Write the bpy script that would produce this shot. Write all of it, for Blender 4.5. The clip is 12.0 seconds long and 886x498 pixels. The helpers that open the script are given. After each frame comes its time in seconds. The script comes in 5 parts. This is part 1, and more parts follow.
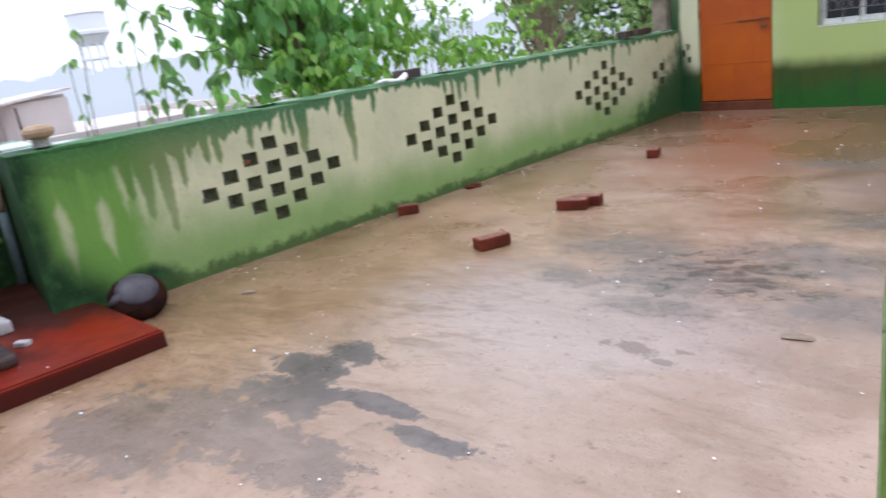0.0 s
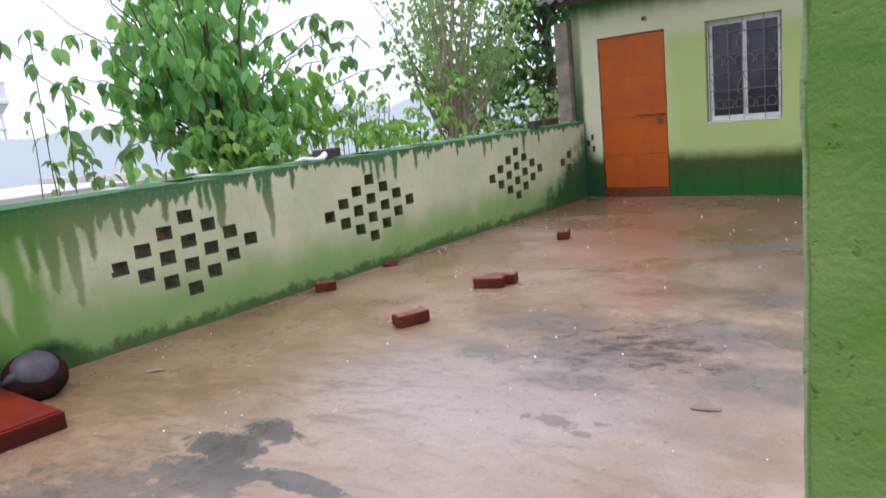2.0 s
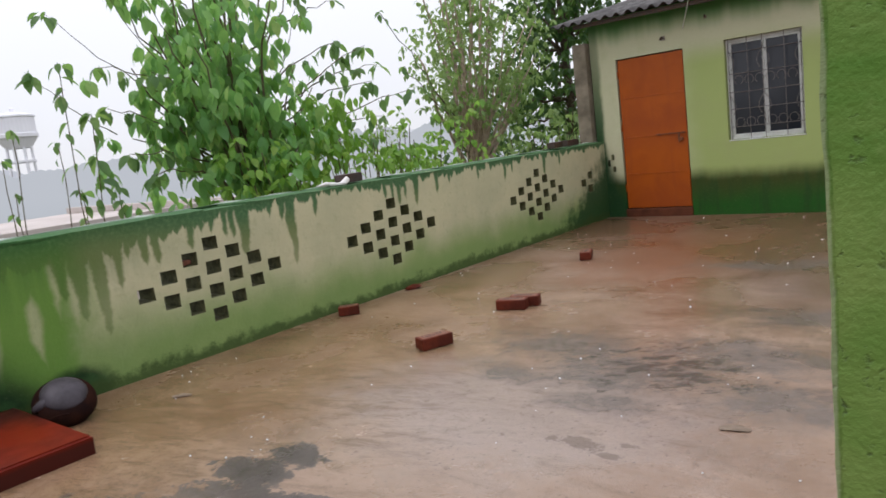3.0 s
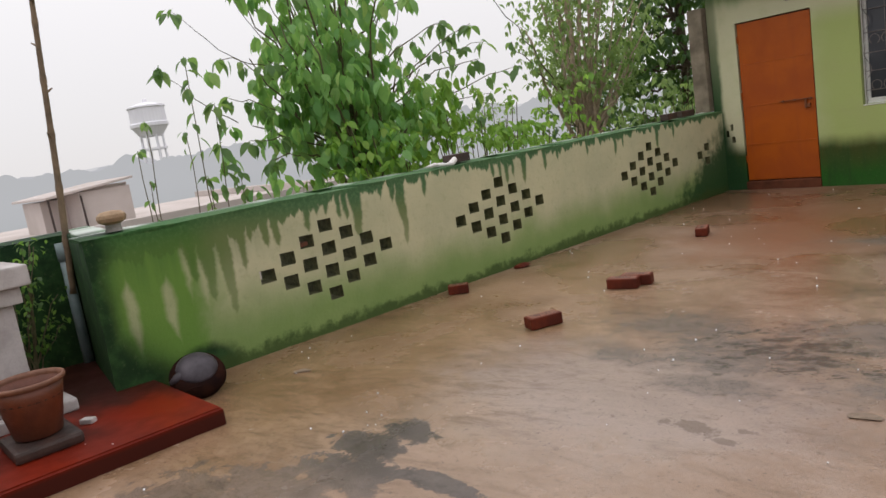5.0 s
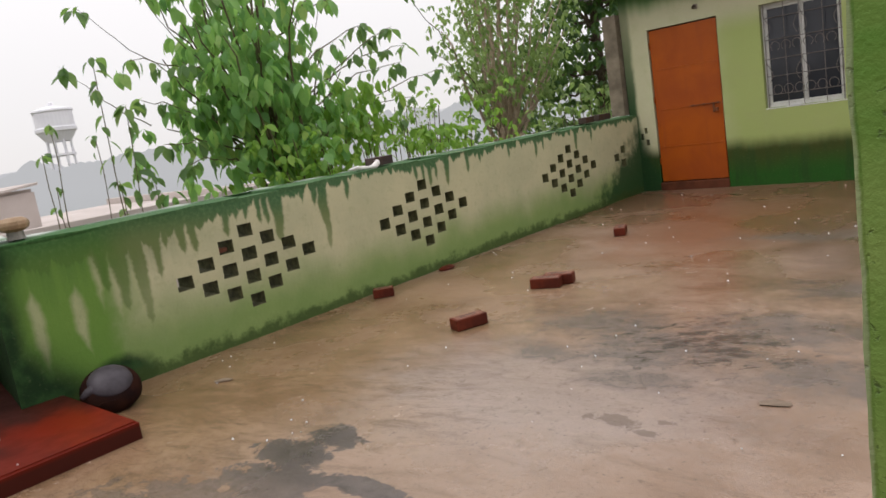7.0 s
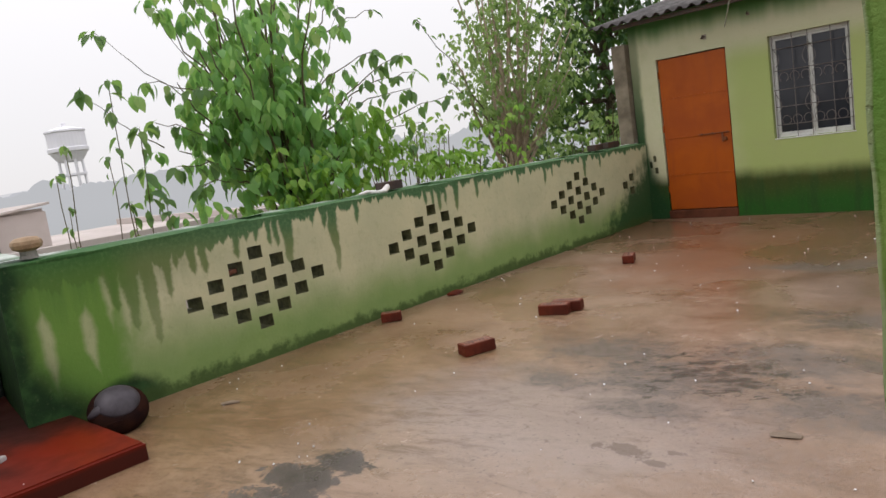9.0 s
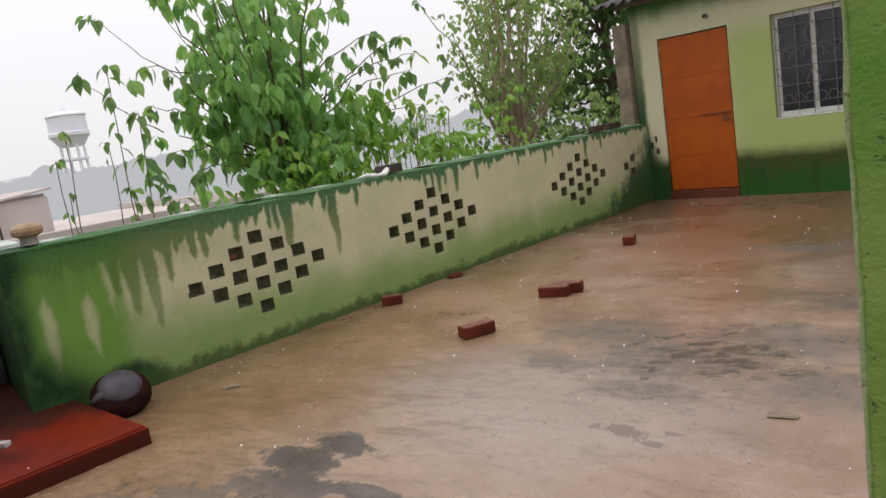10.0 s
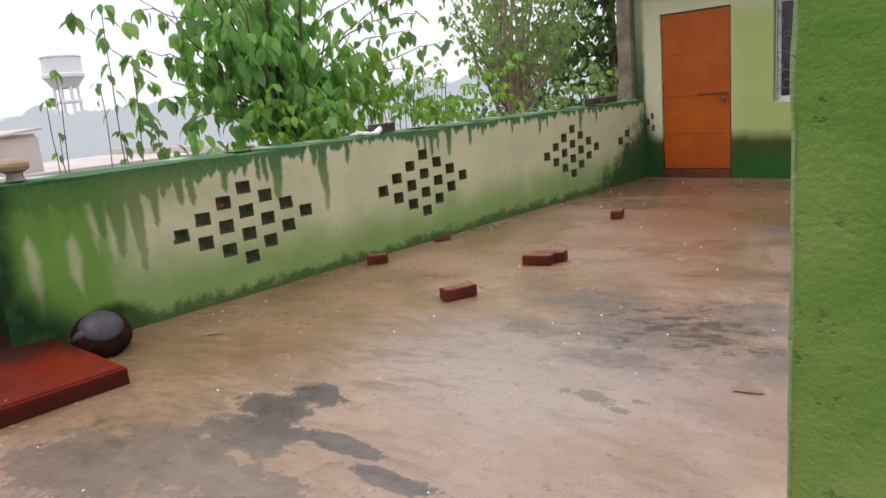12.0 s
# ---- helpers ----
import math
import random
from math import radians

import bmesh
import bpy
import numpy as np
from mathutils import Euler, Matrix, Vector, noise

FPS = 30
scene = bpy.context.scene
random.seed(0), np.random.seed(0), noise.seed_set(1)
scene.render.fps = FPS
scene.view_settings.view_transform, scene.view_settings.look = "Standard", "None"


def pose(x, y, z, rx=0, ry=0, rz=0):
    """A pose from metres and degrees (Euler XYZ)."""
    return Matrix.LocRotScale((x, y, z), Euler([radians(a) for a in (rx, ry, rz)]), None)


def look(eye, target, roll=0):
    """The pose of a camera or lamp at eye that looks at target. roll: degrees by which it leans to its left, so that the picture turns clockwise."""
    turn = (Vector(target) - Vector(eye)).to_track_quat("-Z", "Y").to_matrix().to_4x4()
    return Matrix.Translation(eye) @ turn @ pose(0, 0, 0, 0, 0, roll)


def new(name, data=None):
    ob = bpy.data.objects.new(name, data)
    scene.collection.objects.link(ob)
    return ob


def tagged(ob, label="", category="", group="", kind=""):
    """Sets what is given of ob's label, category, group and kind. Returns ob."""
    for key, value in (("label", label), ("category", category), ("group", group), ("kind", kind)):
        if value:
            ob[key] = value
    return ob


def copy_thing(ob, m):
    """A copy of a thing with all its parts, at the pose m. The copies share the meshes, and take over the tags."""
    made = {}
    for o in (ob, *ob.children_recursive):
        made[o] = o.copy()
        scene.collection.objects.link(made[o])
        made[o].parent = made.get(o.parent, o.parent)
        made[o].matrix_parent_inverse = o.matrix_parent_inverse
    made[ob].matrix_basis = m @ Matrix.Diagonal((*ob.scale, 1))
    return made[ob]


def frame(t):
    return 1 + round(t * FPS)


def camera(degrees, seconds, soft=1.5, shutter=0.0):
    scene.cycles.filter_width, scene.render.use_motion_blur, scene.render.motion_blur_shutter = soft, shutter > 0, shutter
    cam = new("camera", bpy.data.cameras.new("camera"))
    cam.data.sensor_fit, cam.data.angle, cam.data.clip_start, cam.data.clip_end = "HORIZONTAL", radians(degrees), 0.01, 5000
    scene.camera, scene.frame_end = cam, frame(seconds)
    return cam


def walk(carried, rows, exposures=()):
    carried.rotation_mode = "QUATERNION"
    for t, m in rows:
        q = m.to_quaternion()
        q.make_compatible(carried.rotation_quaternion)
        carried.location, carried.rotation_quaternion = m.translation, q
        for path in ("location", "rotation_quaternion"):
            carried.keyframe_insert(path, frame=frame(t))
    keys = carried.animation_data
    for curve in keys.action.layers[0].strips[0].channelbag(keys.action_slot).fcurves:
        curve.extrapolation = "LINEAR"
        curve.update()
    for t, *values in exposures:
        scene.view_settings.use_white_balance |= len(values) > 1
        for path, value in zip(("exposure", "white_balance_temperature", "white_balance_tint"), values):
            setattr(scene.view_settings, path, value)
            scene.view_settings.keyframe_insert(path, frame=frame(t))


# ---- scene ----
cam = camera(62.9, 12.0, shutter=0.35)
PATH = [
    (0, (4.608, -9.071, 1.354), (3.217, -7.746, 0.799), -8.0),
    (0.5, (4.574, -9.066, 1.348), (3.363, -7.588, 0.759), -7.3),
    (1, (4.607, -9.113, 1.329), (3.359, -7.625, 0.853), -7.4),
    (1.5, (4.602, -9.132, 1.314), (3.388, -7.622, 0.821), -7.2),
    (2, (4.599, -9.146, 1.342), (3.376, -7.606, 0.975), -5.7),
    (2.5, (4.593, -9.159, 1.347), (3.342, -7.626, 1.056), -5.3),
    (3, (4.603, -9.155, 1.339), (3.332, -7.64, 1.041), -6.8),
    (3.5, (4.588, -9.202, 1.352), (3.158, -7.839, 1.039), -9.7),
    (3.7, (4.594, -9.199, 1.353), (3.147, -7.864, 0.996), -8.8),
    (5.3, (4.641, -9.157, 1.367), (3.15, -7.861, 1.052), -8.9),
    (5.5, (4.656, -9.159, 1.352), (3.178, -7.846, 1.045), -9.6),
    (6, (4.67, -9.154, 1.378), (3.17, -7.866, 1.076), -12.0),
    (6.5, (4.64, -9.152, 1.372), (3.229, -7.752, 1.15), -8.6),
    (7, (4.614, -9.147, 1.347), (3.272, -7.704, 1.006), -8.9),
    (7.2, (4.608, -9.150, 1.351), (3.285, -7.692, 1.003), -8.3),
    (9, (4.609, -9.165, 1.355), (3.254, -7.72, 1.083), -8.1),
    (9.5, (4.614, -9.162, 1.355), (3.282, -7.702, 1.052), -8.6),
    (10, (4.629, -9.153, 1.361), (3.268, -7.723, 1.041), -8.6),
    (10.5, (4.663, -9.149, 1.344), (3.313, -7.708, 1.025), -5.9),
    (11, (4.681, -9.16, 1.35), (3.274, -7.785, 0.99), -5.3),
    (11.5, (4.675, -9.152, 1.331), (3.304, -7.742, 0.966), -5.2),
    (12, (4.677, -9.153, 1.331), (3.337, -7.727, 0.918), -5.1),
]
walk(cam, [(t, look(eye, target, roll)) for t, eye, target, roll in PATH],
     exposures=[(0.0, 0.56, 5650, 10), (0.5, 0.46, 5700, 10), (1.7, 0.48, 5600, 10), (2.0, 0.43, 5650, 10), (2.5, 0.13, 5950, 10), (3.5, -0.06, 6450, 10), (5.5, -0.20, 6650, 10), (6.0, -0.17, 6650, 10), (6.5, -0.24, 6650, 10), (7.0, -0.08, 6700, 10), (9.0, -0.09, 6600, 10), (9.5, -0.10, 6600, 10), (10.5, -0.05, 6550, 10), (11.0, -0.05, 6500, 10), (11.5, 0.11, 6400, 10), (12.0, 0.18, 6350, 10)])

# ---- world and sun: an overcast, rainy sky ----
world = bpy.data.worlds.new("overcast_sky")
scene.world = world
world.use_nodes = True
wn = world.node_tree
wn.nodes.clear()
w_out = wn.nodes.new("ShaderNodeOutputWorld")
w_bg = wn.nodes.new("ShaderNodeBackground")
w_sky = wn.nodes.new("ShaderNodeTexSky")
w_sky.sky_type = "NISHITA"
w_sky.sun_disc = False
w_sky.sun_elevation = radians(62)
w_sky.sun_rotation = radians(250)
w_co = wn.nodes.new("ShaderNodeTexCoord")
w_sep = wn.nodes.new("ShaderNodeSeparateXYZ")
w_ramp = wn.nodes.new("ShaderNodeMapRange")
w_ramp.inputs[1].default_value, w_ramp.inputs[2].default_value = 0.0, 1.0
w_ramp.inputs[3].default_value, w_ramp.inputs[4].default_value = 9.1, 18.3
w_cloud = wn.nodes.new("ShaderNodeVectorMath")
w_cloud.operation = "SCALE"
w_cloud.inputs[0].default_value = (1.0, 0.985, 1.02)
w_mix = wn.nodes.new("ShaderNodeMix")
w_mix.data_type = "RGBA"
w_mix.inputs[0].default_value = 0.93
wn.links.new(w_co.outputs["Generated"], w_sep.inputs[0])
wn.links.new(w_sep.outputs[2], w_ramp.inputs[0])
wn.links.new(w_ramp.outputs[0], w_cloud.inputs[3])
wn.links.new(w_sky.outputs[0], w_mix.inputs[6])
wn.links.new(w_cloud.outputs[0], w_mix.inputs[7])
wn.links.new(w_mix.outputs[2], w_bg.inputs[0])
wn.links.new(w_bg.outputs[0], w_out.inputs[0])
w_bg.inputs[1].default_value = 0.10

sun_data = bpy.data.lights.new("sun", "SUN")
sun_data.energy, sun_data.angle, sun_data.color = 0.6, radians(25), (1.0, 0.97, 0.92)
sun = new("sun", sun_data)
sun.matrix_world = look((-4.0, -9.0, 12.0), (0.0, -5.0, 0.0))


# ---- material helpers ----
def blank(name):
    m = bpy.data.materials.new(name)
    m.use_nodes = True
    nt = m.node_tree
    return m, nt, nt.nodes["Principled BSDF"]


def place(nt):
    return nt.nodes.new("ShaderNodeNewGeometry").outputs["Position"]


def local(nt):
    return nt.nodes.new("ShaderNodeTexCoord").outputs["Object"]


def put(nt, socket, value):
    if isinstance(value, bpy.types.NodeSocket):
        nt.links.new(value, socket)
    elif value is not None:
        socket.default_value = value


def grain(nt, vec, scale, detail=4.0, rough=0.55, distort=0.0):
    n = nt.nodes.new("ShaderNodeTexNoise")
    put(nt, n.inputs["Vector"], vec)
    n.inputs["Scale"].default_value, n.inputs["Detail"].default_value = scale, detail
    n.inputs["Roughness"].default_value, n.inputs["Distortion"].default_value = rough, distort
    return n.outputs[0]


def calc(nt, op, a, b=None, clamp=False):
    n = nt.nodes.new("ShaderNodeMath")
    n.operation, n.use_clamp = op, clamp
    put(nt, n.inputs[0], a)
    put(nt, n.inputs[1], b)
    return n.outputs[0]


def span(nt, v, a, b, c=0.0, d=1.0, soft=True):
    n = nt.nodes.new("ShaderNodeMapRange")
    n.interpolation_type = "SMOOTHSTEP" if soft else "LINEAR"
    put(nt, n.inputs[0], v)
    for k, x in enumerate((a, b, c, d)):
        put(nt, n.inputs[k + 1], x)
    return n.outputs[0]


def blend(nt, fac, a, b, kind="MIX"):
    n = nt.nodes.new("ShaderNodeMix")
    n.data_type, n.blend_type = "RGBA", kind
    put(nt, n.inputs[0], fac)
    for k, c in ((6, a), (7, b)):
        put(nt, n.inputs[k], (*c, 1.0) if isinstance(c, tuple) else c)
    return n.outputs[2]


def split(nt, vec):
    n = nt.nodes.new("ShaderNodeSeparateXYZ")
    put(nt, n.inputs[0], vec)
    return n.outputs[0], n.outputs[1], n.outputs[2]


def join(nt, x, y, z):
    n = nt.nodes.new("ShaderNodeCombineXYZ")
    for k, v in enumerate((x, y, z)):
        put(nt, n.inputs[k], v)
    return n.outputs[0]


def bump(nt, bsdf, height, strength, distance=0.01):
    n = nt.nodes.new("ShaderNodeBump")
    n.inputs["Strength"].default_value, n.inputs["Distance"].default_value = strength, distance
    put(nt, n.inputs["Height"], height)
    nt.links.new(n.outputs[0], bsdf.inputs["Normal"])


def near(nt, x, y, cx, cy, rx, ry):
    """1 at a place of the plan, falling to 0 at an ellipse's edge."""
    a = calc(nt, "DIVIDE", calc(nt, "SUBTRACT", x, cx), rx)
    b = calc(nt, "DIVIDE", calc(nt, "SUBTRACT", y, cy), ry)
    d = calc(nt, "SQRT", calc(nt, "ADD", calc(nt, "MULTIPLY", a, a), calc(nt, "MULTIPLY", b, b)))
    return calc(nt, "SUBTRACT", 1.0, d)


def simple(name, c1, c2, scale=12.0, rough=0.7, metal=0.0, relief=0.3, dist=0.004, spec=0.5, fine=90.0):
    m, nt, b = blank(name)
    v = local(nt)
    n1, n2 = grain(nt, v, scale, 5.0, 0.6), grain(nt, v, fine, 3.0, 0.6)
    col = blend(nt, span(nt, n1, 0.3, 0.72), c1, c2)
    col = blend(nt, span(nt, n2, 0.45, 0.8, 0.0, 0.35), col, tuple(0.6 * k for k in c1))
    put(nt, b.inputs["Base Color"], col)
    put(nt, b.inputs["Roughness"], span(nt, n1, 0.3, 0.7, rough * 0.8, min(1.0, rough * 1.15)))
    b.inputs["Metallic"].default_value = metal
    b.inputs["Specular IOR Level"].default_value = spec
    bump(nt, b, calc(nt, "ADD", n1, n2), relief, dist)
    return m


CREAM, LIME, MOSS = (0.50, 0.475, 0.305), (0.160, 0.272, 0.058), (0.040, 0.070, 0.018)

# drips on the parapet: place along y, height of the tip, half width
DRIPS = ((-7.30, 0.62, 0.032), (-7.20, 0.47, 0.032), (-7.07, 0.34, 0.030), (-6.93, 0.62, 0.026), (-6.86, 0.80, 0.028), (-6.74, 0.74, 0.034),
         (-6.655, 0.72, 0.030), (-6.39, 0.77, 0.028), (-6.30, 0.88, 0.030), (-6.22, 0.86, 0.024), (-6.10, 0.81, 0.024), (-6.04, 0.79, 0.024),
         (-5.945, 0.63, 0.036), (-5.69, 0.90, 0.028), (-5.575, 0.85, 0.030), (-5.495, 0.48, 0.028), (-5.23, 0.83, 0.026), (-4.39, 0.85, 0.026),
         (-4.295, 0.82, 0.022), (-4.21, 0.77, 0.026), (-4.12, 0.82, 0.022), (-3.965, 0.74, 0.030), (-3.645, 0.81, 0.026), (-3.45, 0.88, 0.024),
         (-2.95, 0.86, 0.022), (-2.45, 0.80, 0.028), (-2.30, 0.86, 0.022), (-1.60, 0.76, 0.030), (-1.25, 0.84, 0.026))


def stained_parapet():
    m, nt, b = blank("algae_and_shade_lime_wash")
    p = place(nt)
    x, y, z = split(nt, p)
    s = calc(nt, "SUBTRACT", y, x)
    fine = grain(nt, p, 38.0, 5.0, 0.65)
    soft = grain(nt, p, 2.3, 4.0, 0.6)
    cloud = grain(nt, join(nt, s, calc(nt, "MULTIPLY", z, 0.6), 0.0), 1.7, 3.0, 0.5)
    # drips from the coping, each with its own place, length and width
    wob = calc(nt, "MULTIPLY", calc(nt, "SUBTRACT", grain(nt, join(nt, calc(nt, "MULTIPLY", s, 3.0), calc(nt, "MULTIPLY", z, 5.0), 3.0), 1.0, 3.0, 0.6), 0.5), 0.07)
    along = calc(nt, "ADD", y, wob)
    mark = None
    for at_y, tip, half in DRIPS:
        body = calc(nt, "ADD", span(nt, z, tip - 0.03, tip + 0.07, -0.012, half * 0.85), span(nt, z, tip + 0.05, tip + 0.40, 0.0, half * 0.9))
        one = calc(nt, "SUBTRACT", body, calc(nt, "ABSOLUTE", calc(nt, "SUBTRACT", along, at_y)))
        mark = one if mark is None else calc(nt, "MAXIMUM", mark, one)
    small = grain(nt, join(nt, calc(nt, "MULTIPLY", s, 11.0), calc(nt, "MULTIPLY", z, 0.8), 21.0), 1.0, 3.0, 0.6)
    wide = span(nt, y, -5.9, -7.2, 0.0, 0.13)
    lip = calc(nt, "SUBTRACT", calc(nt, "SUBTRACT", z, 0.995), calc(nt, "MULTIPLY", calc(nt, "SUBTRACT", 0.48, small), 0.32))
    mark = calc(nt, "MAXIMUM", mark, calc(nt, "ADD", lip, wide))
    mark = calc(nt, "ADD", mark, calc(nt, "MULTIPLY", calc(nt, "SUBTRACT", fine, 0.5), 0.03))
    drip = span(nt, mark, -0.012, 0.014)
    deep = span(nt, calc(nt, "SUBTRACT", z, wide), 0.72, 0.99)
    # the lime-green lower part, and the green end by the platform
    lower = span(nt, calc(nt, "ADD", z, calc(nt, "MULTIPLY", calc(nt, "SUBTRACT", cloud, 0.5), 0.50)), 0.60, 0.14)
    end = span(nt, calc(nt, "ADD", y, calc(nt, "MULTIPLY", calc(nt, "SUBTRACT", soft, 0.5), 0.5)), -6.98, -7.36)
    bare = None
    for at_y, low, high, half in ((-7.735, 0.18, 0.80, 0.034), (-7.485, 0.22, 0.76, 0.040), (-7.345, 0.45, 0.98, 0.022), (-7.25, 0.35, 0.86, 0.026)):
        tall = calc(nt, "MINIMUM", span(nt, z, high, high - 0.16, -0.02, half), span(nt, z, low - 0.05, low + 0.30, -0.03, half))
        one = calc(nt, "SUBTRACT", tall, calc(nt, "ABSOLUTE", calc(nt, "SUBTRACT", along, at_y)))
        bare = one if bare is None else calc(nt, "MAXIMUM", bare, one)
    bare = span(nt, bare, -0.026, 0.026)
    end = calc(nt, "MULTIPLY", end, calc(nt, "SUBTRACT", 1.0, calc(nt, "MULTIPLY", bare, 0.62)))
    green = calc(nt, "MAXIMUM", calc(nt, "MULTIPLY", lower, 0.80), end)
    # the far corner stays black-green; recess and platform corner add painted shade to moss
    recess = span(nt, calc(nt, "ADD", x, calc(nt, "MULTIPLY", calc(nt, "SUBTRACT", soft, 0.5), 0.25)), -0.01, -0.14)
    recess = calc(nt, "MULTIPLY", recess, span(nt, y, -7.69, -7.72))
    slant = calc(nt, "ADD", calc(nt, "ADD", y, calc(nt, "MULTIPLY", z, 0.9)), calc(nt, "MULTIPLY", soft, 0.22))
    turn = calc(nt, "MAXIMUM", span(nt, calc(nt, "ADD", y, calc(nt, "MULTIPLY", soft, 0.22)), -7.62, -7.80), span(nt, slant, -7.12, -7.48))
    # ragged dark oval low on the wall behind the cooking pot
    dark_oval = calc(nt, "ADD", near(nt, y, z, -7.36, 0.05, 0.36, 0.22), calc(nt, "MULTIPLY", calc(nt, "SUBTRACT", grain(nt, p, 5.0, 4.0, 0.6), 0.5), 0.5))
    turn = calc(nt, "MAXIMUM", turn, span(nt, dark_oval, 0.08, 0.50))
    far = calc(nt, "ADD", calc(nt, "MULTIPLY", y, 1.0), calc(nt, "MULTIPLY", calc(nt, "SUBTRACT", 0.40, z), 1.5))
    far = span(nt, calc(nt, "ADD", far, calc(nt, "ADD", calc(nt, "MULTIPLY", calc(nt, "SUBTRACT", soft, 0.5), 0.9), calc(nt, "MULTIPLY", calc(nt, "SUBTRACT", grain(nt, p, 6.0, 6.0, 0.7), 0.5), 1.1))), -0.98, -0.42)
    foot = span(nt, calc(nt, "SUBTRACT", z, calc(nt, "MULTIPLY", calc(nt, "SUBTRACT", grain(nt, p, 6.0, 5.0, 0.7), 0.34), 0.34)), 0.06, -0.03)
    col = blend(nt, span(nt, soft, 0.3, 0.7), CREAM, (0.43, 0.42, 0.27))
    col = blend(nt, span(nt, grain(nt, p, 11.0, 7.0, 0.7, 0.3), 0.52, 0.70, 0.0, 0.32), col, (0.27, 0.29, 0.16))
    col = blend(nt, green, col, blend(nt, soft, LIME, (0.098, 0.212, 0.034)))
    dripcol = blend(nt, deep, blend(nt, end, (0.118, 0.160, 0.052), (0.080, 0.155, 0.032)), blend(nt, span(nt, fine, 0.4, 0.65), (0.018, 0.090, 0.030), (0.045, 0.135, 0.048)))
    algae = calc(nt, "MULTIPLY", span(nt, calc(nt, "ADD", z, calc(nt, "MULTIPLY", calc(nt, "SUBTRACT", small, 0.5), 0.5)), 0.60, 1.02), span(nt, y, -6.2, -7.2))
    col = blend(nt, calc(nt, "MULTIPLY", algae, 0.55), col, (0.034, 0.105, 0.026))
    col = blend(nt, calc(nt, "MULTIPLY", drip, span(nt, z, 0.45, 0.85, 0.62, 0.92)), col, dripcol)
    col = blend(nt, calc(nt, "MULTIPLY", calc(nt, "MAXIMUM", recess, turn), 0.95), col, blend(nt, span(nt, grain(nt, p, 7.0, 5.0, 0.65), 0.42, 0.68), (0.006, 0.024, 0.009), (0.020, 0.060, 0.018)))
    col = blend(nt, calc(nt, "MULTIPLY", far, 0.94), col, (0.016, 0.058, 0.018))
    col = blend(nt, calc(nt, "MULTIPLY", foot, 0.85), col, MOSS)
    col = blend(nt, span(nt, fine, 0.55, 0.8, 0.0, 0.35), col, (0.16, 0.2, 0.09))
    # whitish coping top: the wet reflection of the sky painted as colour
    col = blend(nt, span(nt, z, 1.054, 1.062), col, blend(nt, span(nt, soft, 0.4, 0.6), (0.62, 0.66, 0.62), (0.42, 0.48, 0.42)))
    put(nt, b.inputs["Base Color"], col)
    put(nt, b.inputs["Roughness"], span(nt, z, 1.050, 1.060, 0.75, 0.28))
    b.inputs["Specular IOR Level"].default_value = 0.18
    bump(nt, b, calc(nt, "ADD", fine, calc(nt, "MULTIPLY", grain(nt, p, 9.0), 1.5)), 0.45, 0.006)
    return m


# inner faces of the openings: mossy olive, darkened by colour for their shade
def shaded_reveal():
    m, nt, b = blank("shaded_mossy_cement")
    p = place(nt)
    n1, n2 = grain(nt, p, 20.0, 5.0, 0.65), grain(nt, p, 90.0, 4.0, 0.6)
    col = blend(nt, span(nt, n1, 0.35, 0.65), (0.17, 0.165, 0.075), (0.075, 0.08, 0.032))
    put(nt, b.inputs["Base Color"], blend(nt, span(nt, n2, 0.5, 0.8, 0.0, 0.5), col, (0.03, 0.03, 0.015)))
    b.inputs["Roughness"].default_value = 0.8
    bump(nt, b, calc(nt, "ADD", n1, n2), 0.6, 0.006)
    return m


